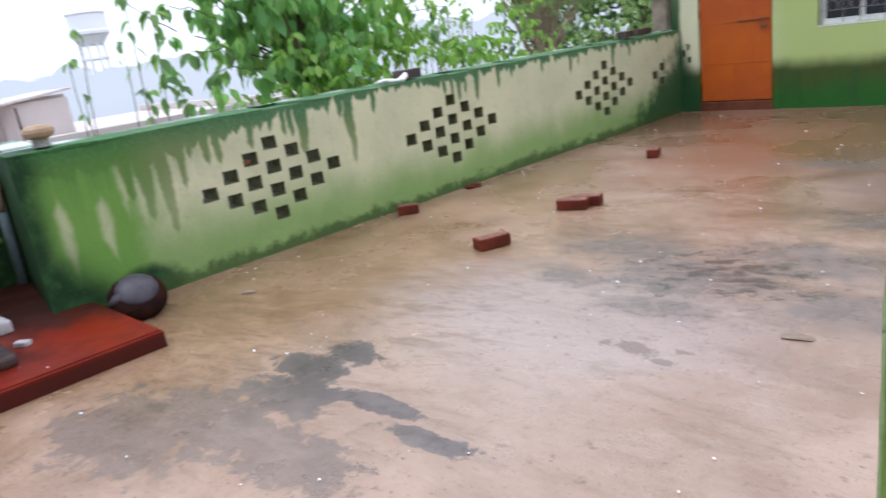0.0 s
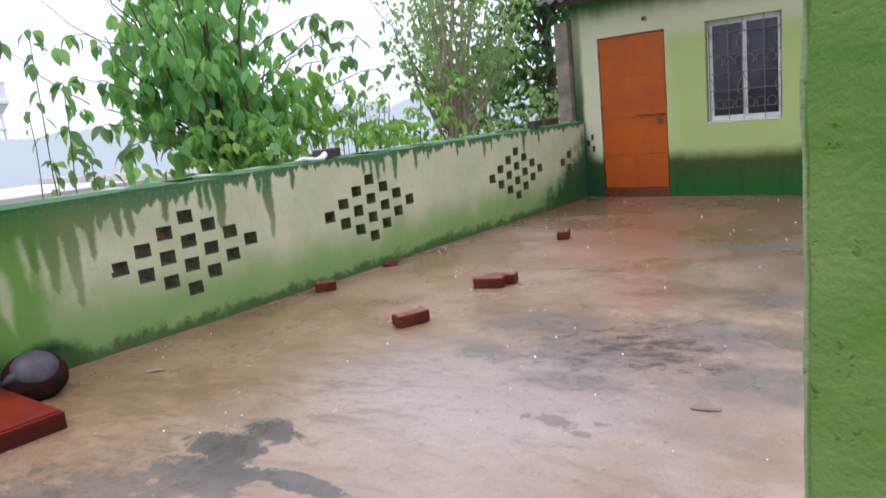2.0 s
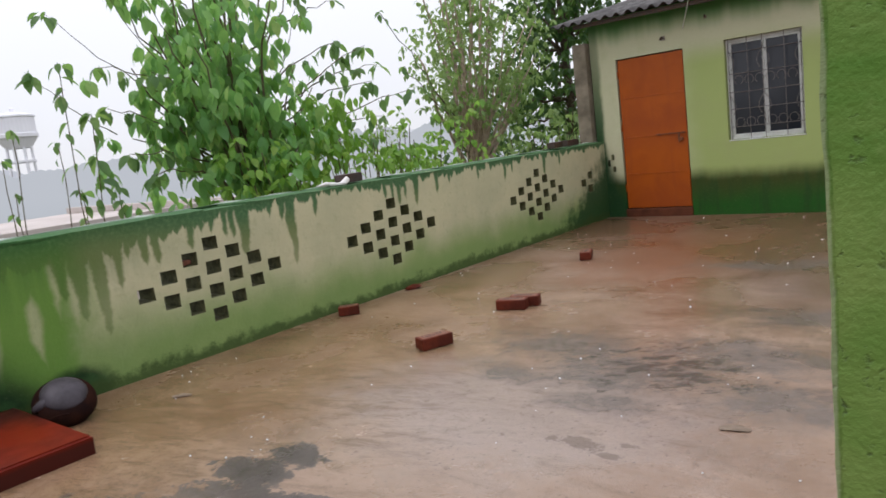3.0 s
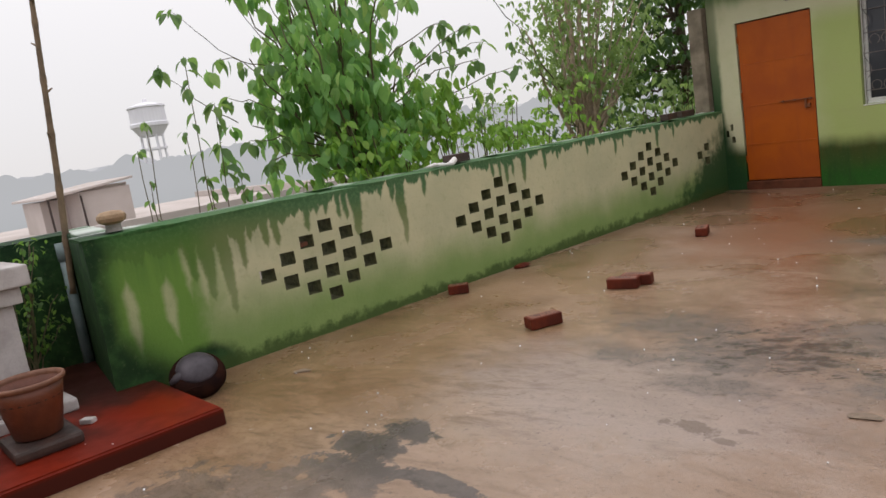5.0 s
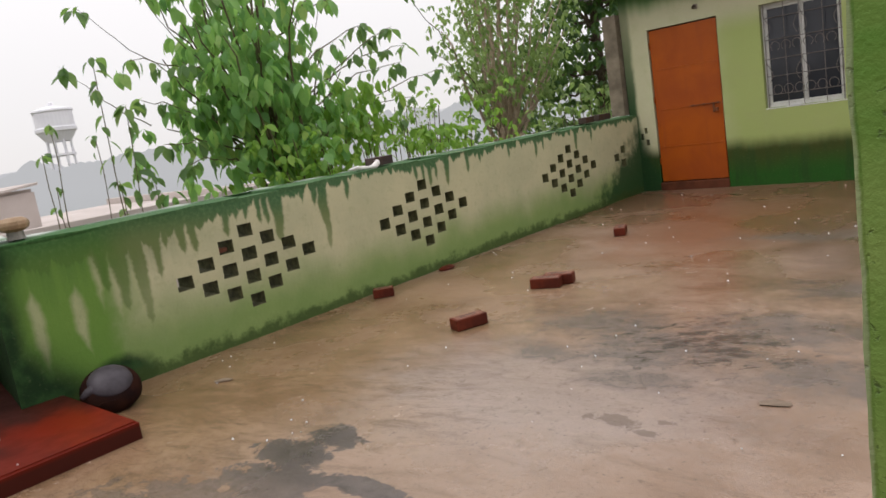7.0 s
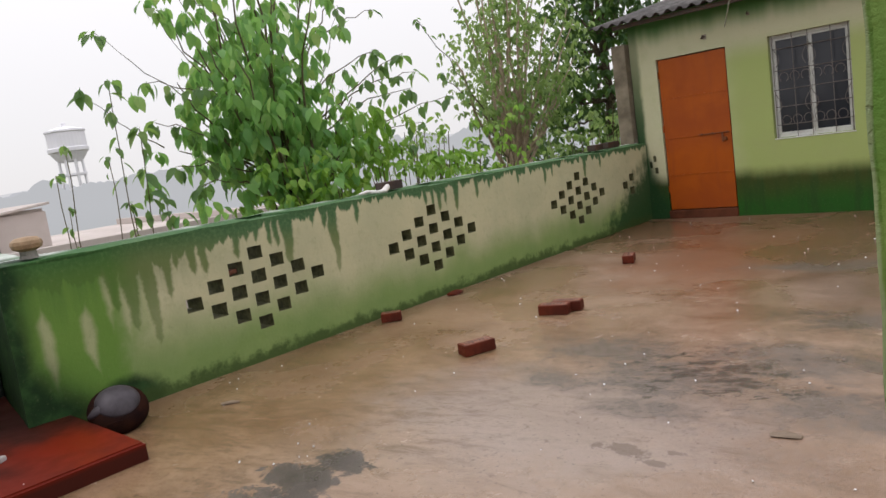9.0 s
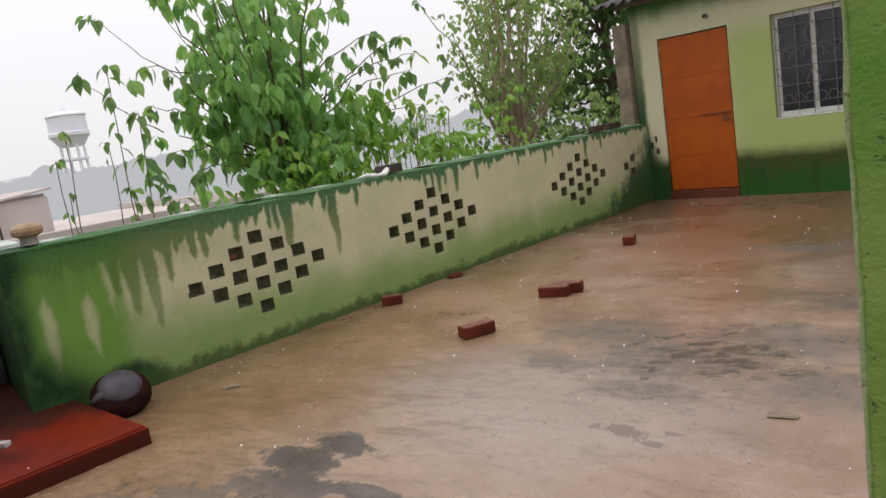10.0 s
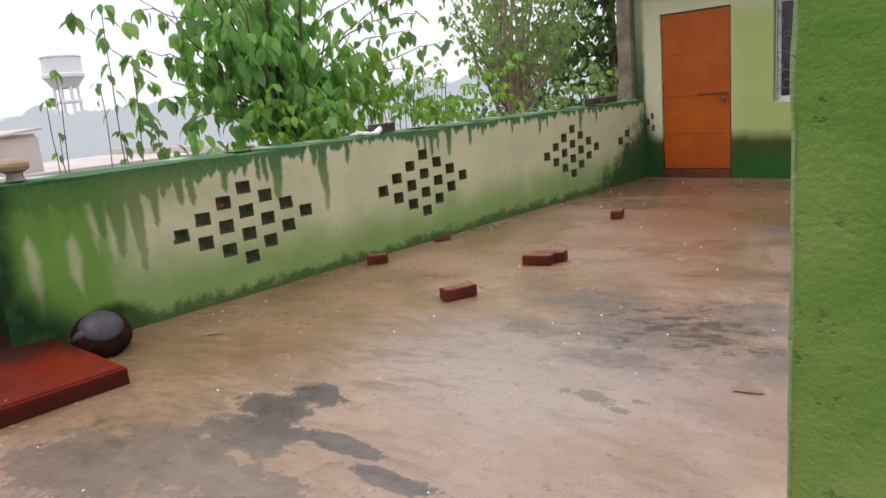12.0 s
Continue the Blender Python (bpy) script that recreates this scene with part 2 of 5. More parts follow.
def stained_room():
    m, nt, b = blank("lime_green_room_wall")
    p = place(nt)
    x, y, z = split(nt, p)
    soft, fine = grain(nt, p, 2.0, 4.0, 0.6), grain(nt, p, 45.0, 4.0, 0.6)
    edge = grain(nt, join(nt, calc(nt, "MULTIPLY", x, 2.2), 0.0, 2.0), 1.0, 3.0, 0.6)
    yellow = span(nt, calc(nt, "ADD", x, calc(nt, "MULTIPLY", soft, 0.4)), 0.9, 1.6)
    yellow = calc(nt, "MULTIPLY", yellow, span(nt, z, 2.22, 1.85))
    col = blend(nt, yellow, (0.50, 0.487, 0.325), (0.330, 0.395, 0.140))
    col = blend(nt, span(nt, soft, 0.45, 0.75, 0.0, 0.4), col, (0.33, 0.35, 0.16))
    band = span(nt, calc(nt, "ADD", z, calc(nt, "ADD", calc(nt, "MULTIPLY", calc(nt, "SUBTRACT", edge, 0.5), 0.16), calc(nt, "MULTIPLY", calc(nt, "SUBTRACT", soft, 0.5), 0.12))), 0.64, 0.43)
    bandcol = blend(nt, span(nt, calc(nt, "ADD", z, calc(nt, "MULTIPLY", soft, 0.2)), 0.20, 0.58), (0.018, 0.088, 0.011), (0.046, 0.058, 0.012))
    moss = grain(nt, join(nt, calc(nt, "MULTIPLY", x, 9.0), 0.0, calc(nt, "MULTIPLY", z, 1.6)), 1.0, 5.0, 0.65)
    bandcol = blend(nt, span(nt, moss, 0.42, 0.68, 0.0, 0.7), bandcol, (0.02, 0.055, 0.012))
    col = blend(nt, band, col, bandcol)
    # dark green stain at the wall top, with the roof overhang's shade painted in
    eave_shade = span(nt, calc(nt, "ADD", z, calc(nt, "MULTIPLY", calc(nt, "SUBTRACT", edge, 0.5), 0.5)), 2.26, 2.56)
    col = blend(nt, calc(nt, "MULTIPLY", eave_shade, 0.90), col, (0.045, 0.175, 0.040))
    seam = span(nt, calc(nt, "ADD", x, calc(nt, "MULTIPLY", soft, 0.12)), 0.115, 0.05)
    seam = calc(nt, "MULTIPLY", seam, span(nt, z, 2.7, 1.0, 0.35, 1.0))
    col = blend(nt, seam, col, (0.035, 0.080, 0.030))
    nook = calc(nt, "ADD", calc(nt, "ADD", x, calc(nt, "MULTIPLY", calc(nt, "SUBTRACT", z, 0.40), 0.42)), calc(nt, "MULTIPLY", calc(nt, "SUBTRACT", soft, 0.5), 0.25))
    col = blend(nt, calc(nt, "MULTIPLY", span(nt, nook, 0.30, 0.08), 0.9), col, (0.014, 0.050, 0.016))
    col = blend(nt, span(nt, fine, 0.55, 0.8, 0.0, 0.25), col, (0.2, 0.26, 0.1))
    put(nt, b.inputs["Base Color"], col)
    b.inputs["Roughness"].default_value = 0.75
    b.inputs["Specular IOR Level"].default_value = 0.2
    bump(nt, b, calc(nt, "ADD", fine, grain(nt, p, 8.0)), 0.35, 0.005)
    return m


def wet_floor():
    m, nt, b = blank("wet_concrete_floor")
    p = place(nt)
    x, y, z = split(nt, p)
    big = grain(nt, p, 0.55, 4.0, 0.55, 0.4)
    mid = grain(nt, join(nt, x, calc(nt, "MULTIPLY", y, 1.4), 4.0), 1.4, 9.0, 0.70, 0.35)
    fine, grit = grain(nt, p, 13.0, 8.0, 0.76, 0.1), grain(nt, p, 120.0, 3.0, 0.6)
    rag = calc(nt, "MULTIPLY", calc(nt, "SUBTRACT", grain(nt, p, 2.8, 9.0, 0.74, 0.15), 0.5), 2.2)
    flake = grain(nt, join(nt, x, y, 2.0), 6.5, 9.0, 0.76, 0.2)
    base = blend(nt, span(nt, mid, 0.30, 0.70), (0.200, 0.117, 0.070), (0.335, 0.226, 0.163))
    ochre = calc(nt, "ADD", near(nt, x, y, 0.9, -6.2, 2.0, 3.8), calc(nt, "MULTIPLY", rag, 0.45))
    base = blend(nt, span(nt, ochre, 0.0, 0.7, 0.0, 0.75), base, blend(nt, span(nt, mid, 0.35, 0.65), (0.175, 0.10, 0.048), (0.262, 0.160, 0.086)))
    rust = calc(nt, "ADD", near(nt, x, y, 2.05, -2.4, 1.5, 2.0), calc(nt, "MULTIPLY", rag, 0.5))
    base = blend(nt, span(nt, rust, 0.0, 0.75, 0.0, 0.85), base, (0.195, 0.066, 0.020))
    back = span(nt, calc(nt, "ADD", y, calc(nt, "MULTIPLY", rag, 0.7)), -4.6, -0.6, 0.0, 0.82)
    base = blend(nt, back, base, (0.128, 0.062, 0.032))
    side = calc(nt, "ADD", near(nt, x, y, 3.7, -2.9, 1.7, 2.3), calc(nt, "MULTIPLY", rag, 0.6))
    base = blend(nt, span(nt, side, -0.1, 0.7, 0.0, 0.72), base, (0.090, 0.052, 0.033))
    pale = calc(nt, "ADD", near(nt, x, y, 2.7, -7.2, 1.5, 0.9), calc(nt, "MULTIPLY", rag, 0.4))
    base = blend(nt, span(nt, pale, 0.0, 0.7, 0.0, 0.5), base, (0.345, 0.255, 0.198))
    # pinkish-grey patch: the wet floor's pale sheen painted into the colour
    wet_sheen = calc(nt, "ADD", near(nt, x, y, 2.6, -6.4, 1.5, 0.95), calc(nt, "MULTIPLY", rag, 0.5))
    base = blend(nt, span(nt, wet_sheen, 0.0, 0.7, 0.0, 0.6), base, (0.305, 0.248, 0.226))
    band = grain(nt, join(nt, calc(nt, "MULTIPLY", x, 0.8), calc(nt, "MULTIPLY", y, 3.0), 9.0), 2.2, 8.0, 0.72, 0.6)
    base = blend(nt, span(nt, band, 0.52, 0.72, 0.0, 0.50), base, (0.115, 0.073, 0.042))
    brush = grain(nt, join(nt, calc(nt, "ADD", x, calc(nt, "MULTIPLY", y, 0.35)), calc(nt, "MULTIPLY", calc(nt, "SUBTRACT", y, calc(nt, "MULTIPLY", x, 0.3)), 3.2), 5.0), 3.4, 8.0, 0.75, 0.5)
    sweep = calc(nt, "ADD", near(nt, x, y, 1.5, -7.2, 1.6, 1.5), calc(nt, "MULTIPLY", rag, 0.3))
    base = blend(nt, calc(nt, "MULTIPLY", span(nt, brush, 0.47, 0.63), span(nt, sweep, 0.0, 0.6, 0.06, 0.48)), base, (0.105, 0.065, 0.033))
    base = blend(nt, span(nt, brush, 0.42, 0.28, 0.0, 0.26), base, (0.40, 0.315, 0.245))
    def patch(spots):
        out = None
        for cx, cy, rx, ry in spots:
            g = near(nt, x, y, cx, cy, rx, ry)
            out = g if out is None else calc(nt, "MAXIMUM", out, g)
        return out
    ragged = calc(nt, "ADD", calc(nt, "MULTIPLY", rag, 0.85), calc(nt, "MULTIPLY", calc(nt, "SUBTRACT", flake, 0.5), 2.7))
    # the bare grey patch near the camera, with crisp flaked edges
    bare = patch(((2.00, -7.24, 0.26, 0.14), (1.95, -7.44, 0.30, 0.22), (2.06, -7.66, 0.36, 0.26), (2.46, -7.52, 0.44, 0.10), (2.82, -7.60, 0.36, 0.08), (1.95, -7.98, 0.60, 0.32), (1.66, -8.25, 0.60, 0.34), (2.45, -7.95, 0.55, 0.22)))
    bare = calc(nt, "ADD", calc(nt, "ADD", calc(nt, "MULTIPLY", bare, 1.16), calc(nt, "MULTIPLY", ragged, 0.9)), calc(nt, "MULTIPLY", calc(nt, "SUBTRACT", fine, 0.5), 0.9))
    skin = blend(nt, span(nt, fine, 0.35, 0.65), (0.034, 0.028, 0.026), (0.105, 0.087, 0.082))
    skin = blend(nt, span(nt, flake, 0.46, 0.62, 0.0, 0.45), skin, (0.130, 0.110, 0.100))
    skin = blend(nt, span(nt, mid, 0.55, 0.78, 0.0, 0.5), skin, (0.20, 0.170, 0.150))
    black = calc(nt, "ADD", patch(((2.00, -7.26, 0.30, 0.16), (1.93, -7.44, 0.32, 0.20), (2.10, -7.58, 0.24, 0.14))), calc(nt, "MULTIPLY", calc(nt, "SUBTRACT", fine, 0.5), 1.6))
    skin = blend(nt, span(nt, black, 0.05, 0.70, 0.0, 0.50), skin, (0.022, 0.018, 0.016))
    base = blend(nt, calc(nt, "MULTIPLY", span(nt, bare, 0.30, 0.46, 0.0, 0.92), span(nt, y, -7.95, -7.50, 0.60, 1.0)), base, skin)
    # the wide, soft, dark damp area with crumbs of black growth
    damp = patch(((2.95, -5.75, 0.80, 0.55), (3.40, -5.30, 0.85, 0.50), (2.36, -5.40, 0.75, 0.40), (3.80, -5.90, 0.60, 0.40), (2.98, -6.18, 0.50, 0.24), (2.85, -3.0, 0.85, 0.22), (3.5, -2.85, 0.8, 0.25), (2.35, -5.95, 0.40, 0.22), (3.7, -4.5, 0.8, 0.36)))
    soft = calc(nt, "ADD", damp, calc(nt, "ADD", calc(nt, "MULTIPLY", rag, 0.75), calc(nt, "MULTIPLY", calc(nt, "SUBTRACT", flake, 0.5), 1.2)))
    base = blend(nt, span(nt, soft, 0.0, 0.70, 0.0, 0.56), base, (0.110, 0.084, 0.069))
    crisp = calc(nt, "ADD", calc(nt, "MULTIPLY", damp, 0.75), ragged)
    base = blend(nt, span(nt, crisp, 0.36, 0.60, 0.0, 0.48), base, blend(nt, span(nt, fine, 0.4, 0.6), (0.070, 0.056, 0.046), (0.135, 0.112, 0.104)))
    crumb = calc(nt, "ADD", calc(nt, "MULTIPLY", near(nt, x, y, 3.10, -5.60, 1.20, 0.75), 0.50), calc(nt, "MULTIPLY", calc(nt, "SUBTRACT", grain(nt, join(nt, calc(nt, "SUBTRACT", x, calc(nt, "MULTIPLY", y, -0.6)), calc(nt, "SUBTRACT", calc(nt, "MULTIPLY", y, 1.7), calc(nt, "MULTIPLY", x, 1.0)), 7.0), 5.0, 9.0, 0.80, 0.15), 0.5), 2.6))
    base = blend(nt, span(nt, crumb, 0.36, 0.52, 0.0, 0.85), base, (0.042, 0.030, 0.020))
    smudge = calc(nt, "ADD", patch(((3.07, -6.62, 0.17, 0.07), (3.29, -6.56, 0.07, 0.04), (3.27, -6.68, 0.06, 0.035), (1.63, -8.05, 0.10, 0.04), (3.95, -5.75, 0.22, 0.12))), calc(nt, "MULTIPLY", calc(nt, "SUBTRACT", flake, 0.5), 3.2))
    base = blend(nt, span(nt, smudge, 0.25, 0.48, 0.0, 0.60), base, (0.098, 0.064, 0.045))
    loose = grain(nt, join(nt, x, y, 17.0), 5.0, 9.0, 0.80, 0.1)
    base = blend(nt, span(nt, loose, 0.63, 0.69, 0.0, 0.6), base, (0.075, 0.050, 0.032))
    base = blend(nt, span(nt, fine, 0.55, 0.70, 0.0, 0.66), base, (0.095, 0.062, 0.040))
    base = blend(nt, span(nt, grit, 0.58, 0.8, 0.0, 0.35), base, (0.07, 0.05, 0.036))
    speck = grain(nt, join(nt, x, y, 31.0), 46.0, 4.0, 0.65)
    base = blend(nt, span(nt, speck, 0.60, 0.68, 0.0, 0.60), base, (0.06, 0.042, 0.03))
    base = blend(nt, span(nt, speck, 0.35, 0.29, 0.0, 0.40), base, (0.42, 0.34, 0.27))
    put(nt, b.inputs["Base Color"], base)
    pool = span(nt, calc(nt, "ADD", near(nt, x, y, 2.2, -6.1, 1.7, 1.5), calc(nt, "MULTIPLY", rag, 0.35)), 0.0, 0.6, 0.0, 0.24)
    film = span(nt, calc(nt, "ADD", calc(nt, "ADD", big, pool), calc(nt, "MULTIPLY", rag, 0.10)), 0.38, 0.62)
    put(nt, b.inputs["Roughness"], calc(nt, "ADD", span(nt, film, 0.0, 1.0, 0.37, 0.10), calc(nt, "MULTIPLY", fine, 0.18)))
    b.inputs["Specular IOR Level"].default_value = 0.54
    bump(nt, b, calc(nt, "ADD", calc(nt, "MULTIPLY", fine, 1.2), calc(nt, "ADD", calc(nt, "MULTIPLY", grit, 0.4), calc(nt, "MULTIPLY", brush, 1.0))), 0.34, 0.007)
    return m


def red_oxide():
    m, nt, b = blank("wet_red_oxide_cement")
    p = place(nt)
    n1, n2 = grain(nt, p, 3.0, 5.0, 0.6), grain(nt, p, 60.0, 4.0, 0.6)
    col = blend(nt, span(nt, n1, 0.35, 0.7), (0.158, 0.012, 0.003), (0.095, 0.008, 0.003))
    col = blend(nt, span(nt, n2, 0.55, 0.8, 0.0, 0.4), col, (0.07, 0.014, 0.010))
    px, py, pz = split(nt, p)
    # the platform's edge turns darker towards its foot
    lowest = span(nt, calc(nt, "ADD", pz, calc(nt, "MULTIPLY", calc(nt, "SUBTRACT", n1, 0.5), 0.05)), 0.096, 0.062, 0.0, 0.88)
    col = blend(nt, lowest, col, (0.042, 0.009, 0.006))
    # back of the platform: grime, and the recess's shade painted near-black
    grime_and_shade = calc(nt, "ADD", near(nt, px, py, -0.35, -7.85, 1.15, 0.75), calc(nt, "MULTIPLY", calc(nt, "SUBTRACT", n1, 0.5), 1.2))
    col = blend(nt, span(nt, grime_and_shade, 0.0, 0.6, 0.0, 0.85), col, (0.022, 0.010, 0.008))
    put(nt, b.inputs["Base Color"], col)
    put(nt, b.inputs["Roughness"], span(nt, n1, 0.3, 0.7, 0.38, 0.55))
    b.inputs["Specular IOR Level"].default_value = 0.14
    bump(nt, b, n2, 0.2, 0.003)
    return m


def pillar_paint():
    m, nt, b = blank("thick_green_pillar_paint")
    p = place(nt)
    x, y, z = split(nt, p)
    n1, n2, n3 = grain(nt, p, 3.2, 5.0, 0.6, 0.6), grain(nt, join(nt, x, y, calc(nt, "MULTIPLY", z, 0.55)), 17.0, 6.0, 0.65, 0.4), grain(nt, p, 120.0, 3.0, 0.6)
    col = blend(nt, span(nt, n1, 0.35, 0.68), (0.185, 0.262, 0.070), (0.068, 0.175, 0.018))
    col = blend(nt, span(nt, n2, 0.56, 0.75, 0.0, 0.5), col, (0.215, 0.28, 0.095))
    pit = calc(nt, "MULTIPLY", span(nt, grain(nt, p, 55.0, 4.0, 0.6), 0.60, 0.70), span(nt, calc(nt, "ADD", x, calc(nt, "MULTIPLY", n1, 0.10)), 4.58, 4.50))
    col = blend(nt, calc(nt, "MULTIPLY", pit, 0.8), col, (0.05, 0.075, 0.025))
    col = blend(nt, span(nt, n2, 0.40, 0.28, 0.0, 0.8), col, (0.045, 0.105, 0.02))
    rim = span(nt, calc(nt, "ADD", x, calc(nt, "MULTIPLY", calc(nt, "SUBTRACT", n2, 0.5), 0.012)), 4.4522, 4.4490)
    col = blend(nt, calc(nt, "MULTIPLY", rim, 0.6), col, (0.34, 0.38, 0.24))
    put(nt, b.inputs["Base Color"], col)
    b.inputs["Roughness"].default_value = 0.6
    b.inputs["Specular IOR Level"].default_value = 0.25
    bump(nt, b, calc(nt, "ADD", calc(nt, "MULTIPLY", n2, 2.0), calc(nt, "ADD", n3, calc(nt, "MULTIPLY", pit, -2.0))), 0.5, 0.005)
    return m


def leaf_paint(name, c1, c2, c3, island=True):
    m, nt, b = blank(name)
    if island:
        r = nt.nodes.new("ShaderNodeNewGeometry").outputs["Random Per Island"]
    else:
        r = nt.nodes.new("ShaderNodeObjectInfo").outputs["Random"]
    col = blend(nt, span(nt, r, 0.0, 0.6, soft=False), c1, c2)
    col = blend(nt, span(nt, r, 0.8, 1.0, soft=False), col, c3)
    col = blend(nt, span(nt, grain(nt, place(nt), 30.0, 3.0), 0.4, 0.7, 0.0, 0.3), col, c1)
    put(nt, b.inputs["Base Color"], col)
    b.inputs["Roughness"].default_value = 0.45
    b.inputs["Specular IOR Level"].default_value = 0.45
    t = nt.nodes.new("ShaderNodeBsdfTranslucent")
    put(nt, t.inputs[0], blend(nt, 0.5, col, (0.25, 0.42, 0.06)))
    mix = nt.nodes.new("ShaderNodeMixShader")
    mix.inputs[0].default_value = 0.62
    nt.links.new(b.outputs[0], mix.inputs[1])
    nt.links.new(t.outputs[0], mix.inputs[2])
    nt.links.new(mix.outputs[0], nt.nodes["Material Output"].inputs[0])
    return m


def haze_glow(name, low, high, z0, z1):
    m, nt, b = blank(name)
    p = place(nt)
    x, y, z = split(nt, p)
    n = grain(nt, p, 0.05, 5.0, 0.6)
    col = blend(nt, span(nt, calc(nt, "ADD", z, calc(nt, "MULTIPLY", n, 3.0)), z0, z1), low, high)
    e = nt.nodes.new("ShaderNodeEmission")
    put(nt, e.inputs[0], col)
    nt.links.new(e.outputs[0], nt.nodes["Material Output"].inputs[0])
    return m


def orange_paint():
    m, nt, b = blank("orange_door_enamel")
    v = local(nt)
    x, y, z = split(nt, v)
    n1, n2 = grain(nt, v, 2.2, 4.0, 0.6, 0.5), grain(nt, v, 40.0, 4.0, 0.6)
    run = grain(nt, join(nt, calc(nt, "MULTIPLY", x, 9.0), 0.0, calc(nt, "MULTIPLY", z, 0.8)), 1.0, 3.0)
    col = blend(nt, span(nt, n1, 0.3, 0.7), (0.370, 0.080, 0.007), (0.295, 0.058, 0.007))
    col = blend(nt, span(nt, run, 0.55, 0.75, 0.0, 0.4), col, (0.25, 0.052, 0.012))
    col = blend(nt, span(nt, n2, 0.62, 0.8, 0.0, 0.5), col, (0.22, 0.05, 0.014))
    put(nt, b.inputs["Base Color"], col)
    put(nt, b.inputs["Roughness"], span(nt, n1, 0.3, 0.7, 0.32, 0.5))
    b.inputs["Specular IOR Level"].default_value = 0.25
    bump(nt, b, calc(nt, "ADD", n2, calc(nt, "MULTIPLY", n1, 6.0)), 0.15, 0.004)
    return m


M_PAR, M_ROOM, M_FLOOR, M_RED, M_PILLAR = stained_parapet(), stained_room(), wet_floor(), red_oxide(), pillar_paint()
M_ORANGE, M_REVEAL = orange_paint(), shaded_reveal()
M_BRICK = simple("wet_red_brick", (0.128, 0.024, 0.011), (0.062, 0.013, 0.008), 9.0, 0.6, relief=0.6, spec=0.14)
M_PALE_BRICK = simple("pale_brick", (0.30, 0.120, 0.075), (0.17, 0.060, 0.036), 20.0, 0.5)
M_CONC = simple("weathered_concrete", (0.26, 0.245, 0.22), (0.13, 0.125, 0.11), 5.0, 0.8, relief=0.5, dist=0.008)
M_POST = simple("stained_post_cement", (0.245, 0.200, 0.145), (0.120, 0.098, 0.068), 4.0, 0.8, relief=0.6, dist=0.01)
M_STEP = simple("red_brown_cement_step", (0.125, 0.040, 0.020), (0.075, 0.026, 0.014), 6.0, 0.8, spec=0.15)
M_ROOF = simple("grey_asbestos_sheet", (0.10, 0.092, 0.09), (0.055, 0.05, 0.05), 4.0, 0.75, spec=0.25)
M_FRAME = simple("white_window_paint", (0.66, 0.66, 0.64), (0.50, 0.50, 0.48), 8.0, 0.45, relief=0.1)
M_GRILLE = simple("weathered_grille_paint", (0.16, 0.14, 0.13), (0.09, 0.07, 0.06), 30.0, 0.5)
M_IRON = simple("rusty_black_iron", (0.045, 0.035, 0.03), (0.10, 0.05, 0.03), 30.0, 0.6, metal=0.3)
M_RUST_AND_SHADE = simple("orange_iron_rust_and_shade", (0.20, 0.06, 0.018), (0.10, 0.035, 0.015), 30.0, 0.55, metal=0.2)
M_GALV = simple("dull_galvanised_steel", (0.32, 0.29, 0.26), (0.22, 0.17, 0.13), 30.0, 0.45, metal=0.6)
M_TERRA = simple("wet_terracotta", (0.145, 0.036, 0.013), (0.080, 0.020, 0.008), 7.0, 0.5, relief=0.4)
M_RIM = simple("pale_worn_terracotta_rim", (0.185, 0.075, 0.040), (0.11, 0.042, 0.022), 14.0, 0.6)
M_SOIL = simple("dark_wet_soil", (0.05, 0.03, 0.02), (0.025, 0.016, 0.012), 30.0, 0.8, relief=1.0, dist=0.02)
M_STONE = simple("dark_wet_stone", (0.055, 0.030, 0.024), (0.028, 0.018, 0.016), 9.0, 0.5, relief=0.5)
M_WHITE = simple("flaking_whitewash", (0.46, 0.43, 0.42), (0.32, 0.29, 0.28), 6.0, 0.75, relief=0.4)
M_POT = simple("sooty_cooking_pot", (0.070, 0.060, 0.073), (0.030, 0.025, 0.030), 6.0, 0.55, spec=0.3, relief=0.25)
M_POT_DARK = simple("near_black_metal", (0.012, 0.006, 0.006), (0.030, 0.012, 0.008), 10.0, 0.9, spec=0.03)
M_PVC = simple("grey_pvc", (0.20, 0.25, 0.26), (0.12, 0.17, 0.17), 6.0, 0.45, relief=0.1)
M_BAMBOO = simple("wet_bamboo", (0.20, 0.135, 0.08), (0.10, 0.07, 0.045), 9.0, 0.6)
M_BARK = simple("brown_bark", (0.13, 0.09, 0.06), (0.07, 0.05, 0.035), 14.0, 0.85, relief=0.9, dist=0.02)
M_FLAKE = simple("wet_bark_flake", (0.21, 0.15, 0.105), (0.13, 0.09, 0.06), 18.0, 0.6, relief=0.5)
M_PALEBARK = simple("pale_grey_bark", (0.46, 0.36, 0.27), (0.30, 0.22, 0.16), 14.0, 0.8, relief=0.6)
M_TWIG = simple("green_brown_twig", (0.12, 0.11, 0.05), (0.09, 0.06, 0.035), 20.0, 0.7)
M_TAN = simple("buff_cement_finial", (0.34, 0.225, 0.13), (0.23, 0.155, 0.09), 12.0, 0.7, relief=0.4)
M_RAG = simple("wet_white_cloth", (0.78, 0.76, 0.74), (0.60, 0.58, 0.56), 20.0, 0.8)
M_WIRE = simple("pale_plastic_cable", (0.50, 0.50, 0.46), (0.36, 0.36, 0.33), 20.0, 0.5, relief=0.05)
M_HAIL = simple("melting_hail", (0.86, 0.86, 0.88), (0.74, 0.74, 0.78), 40.0, 0.2, relief=0.1)
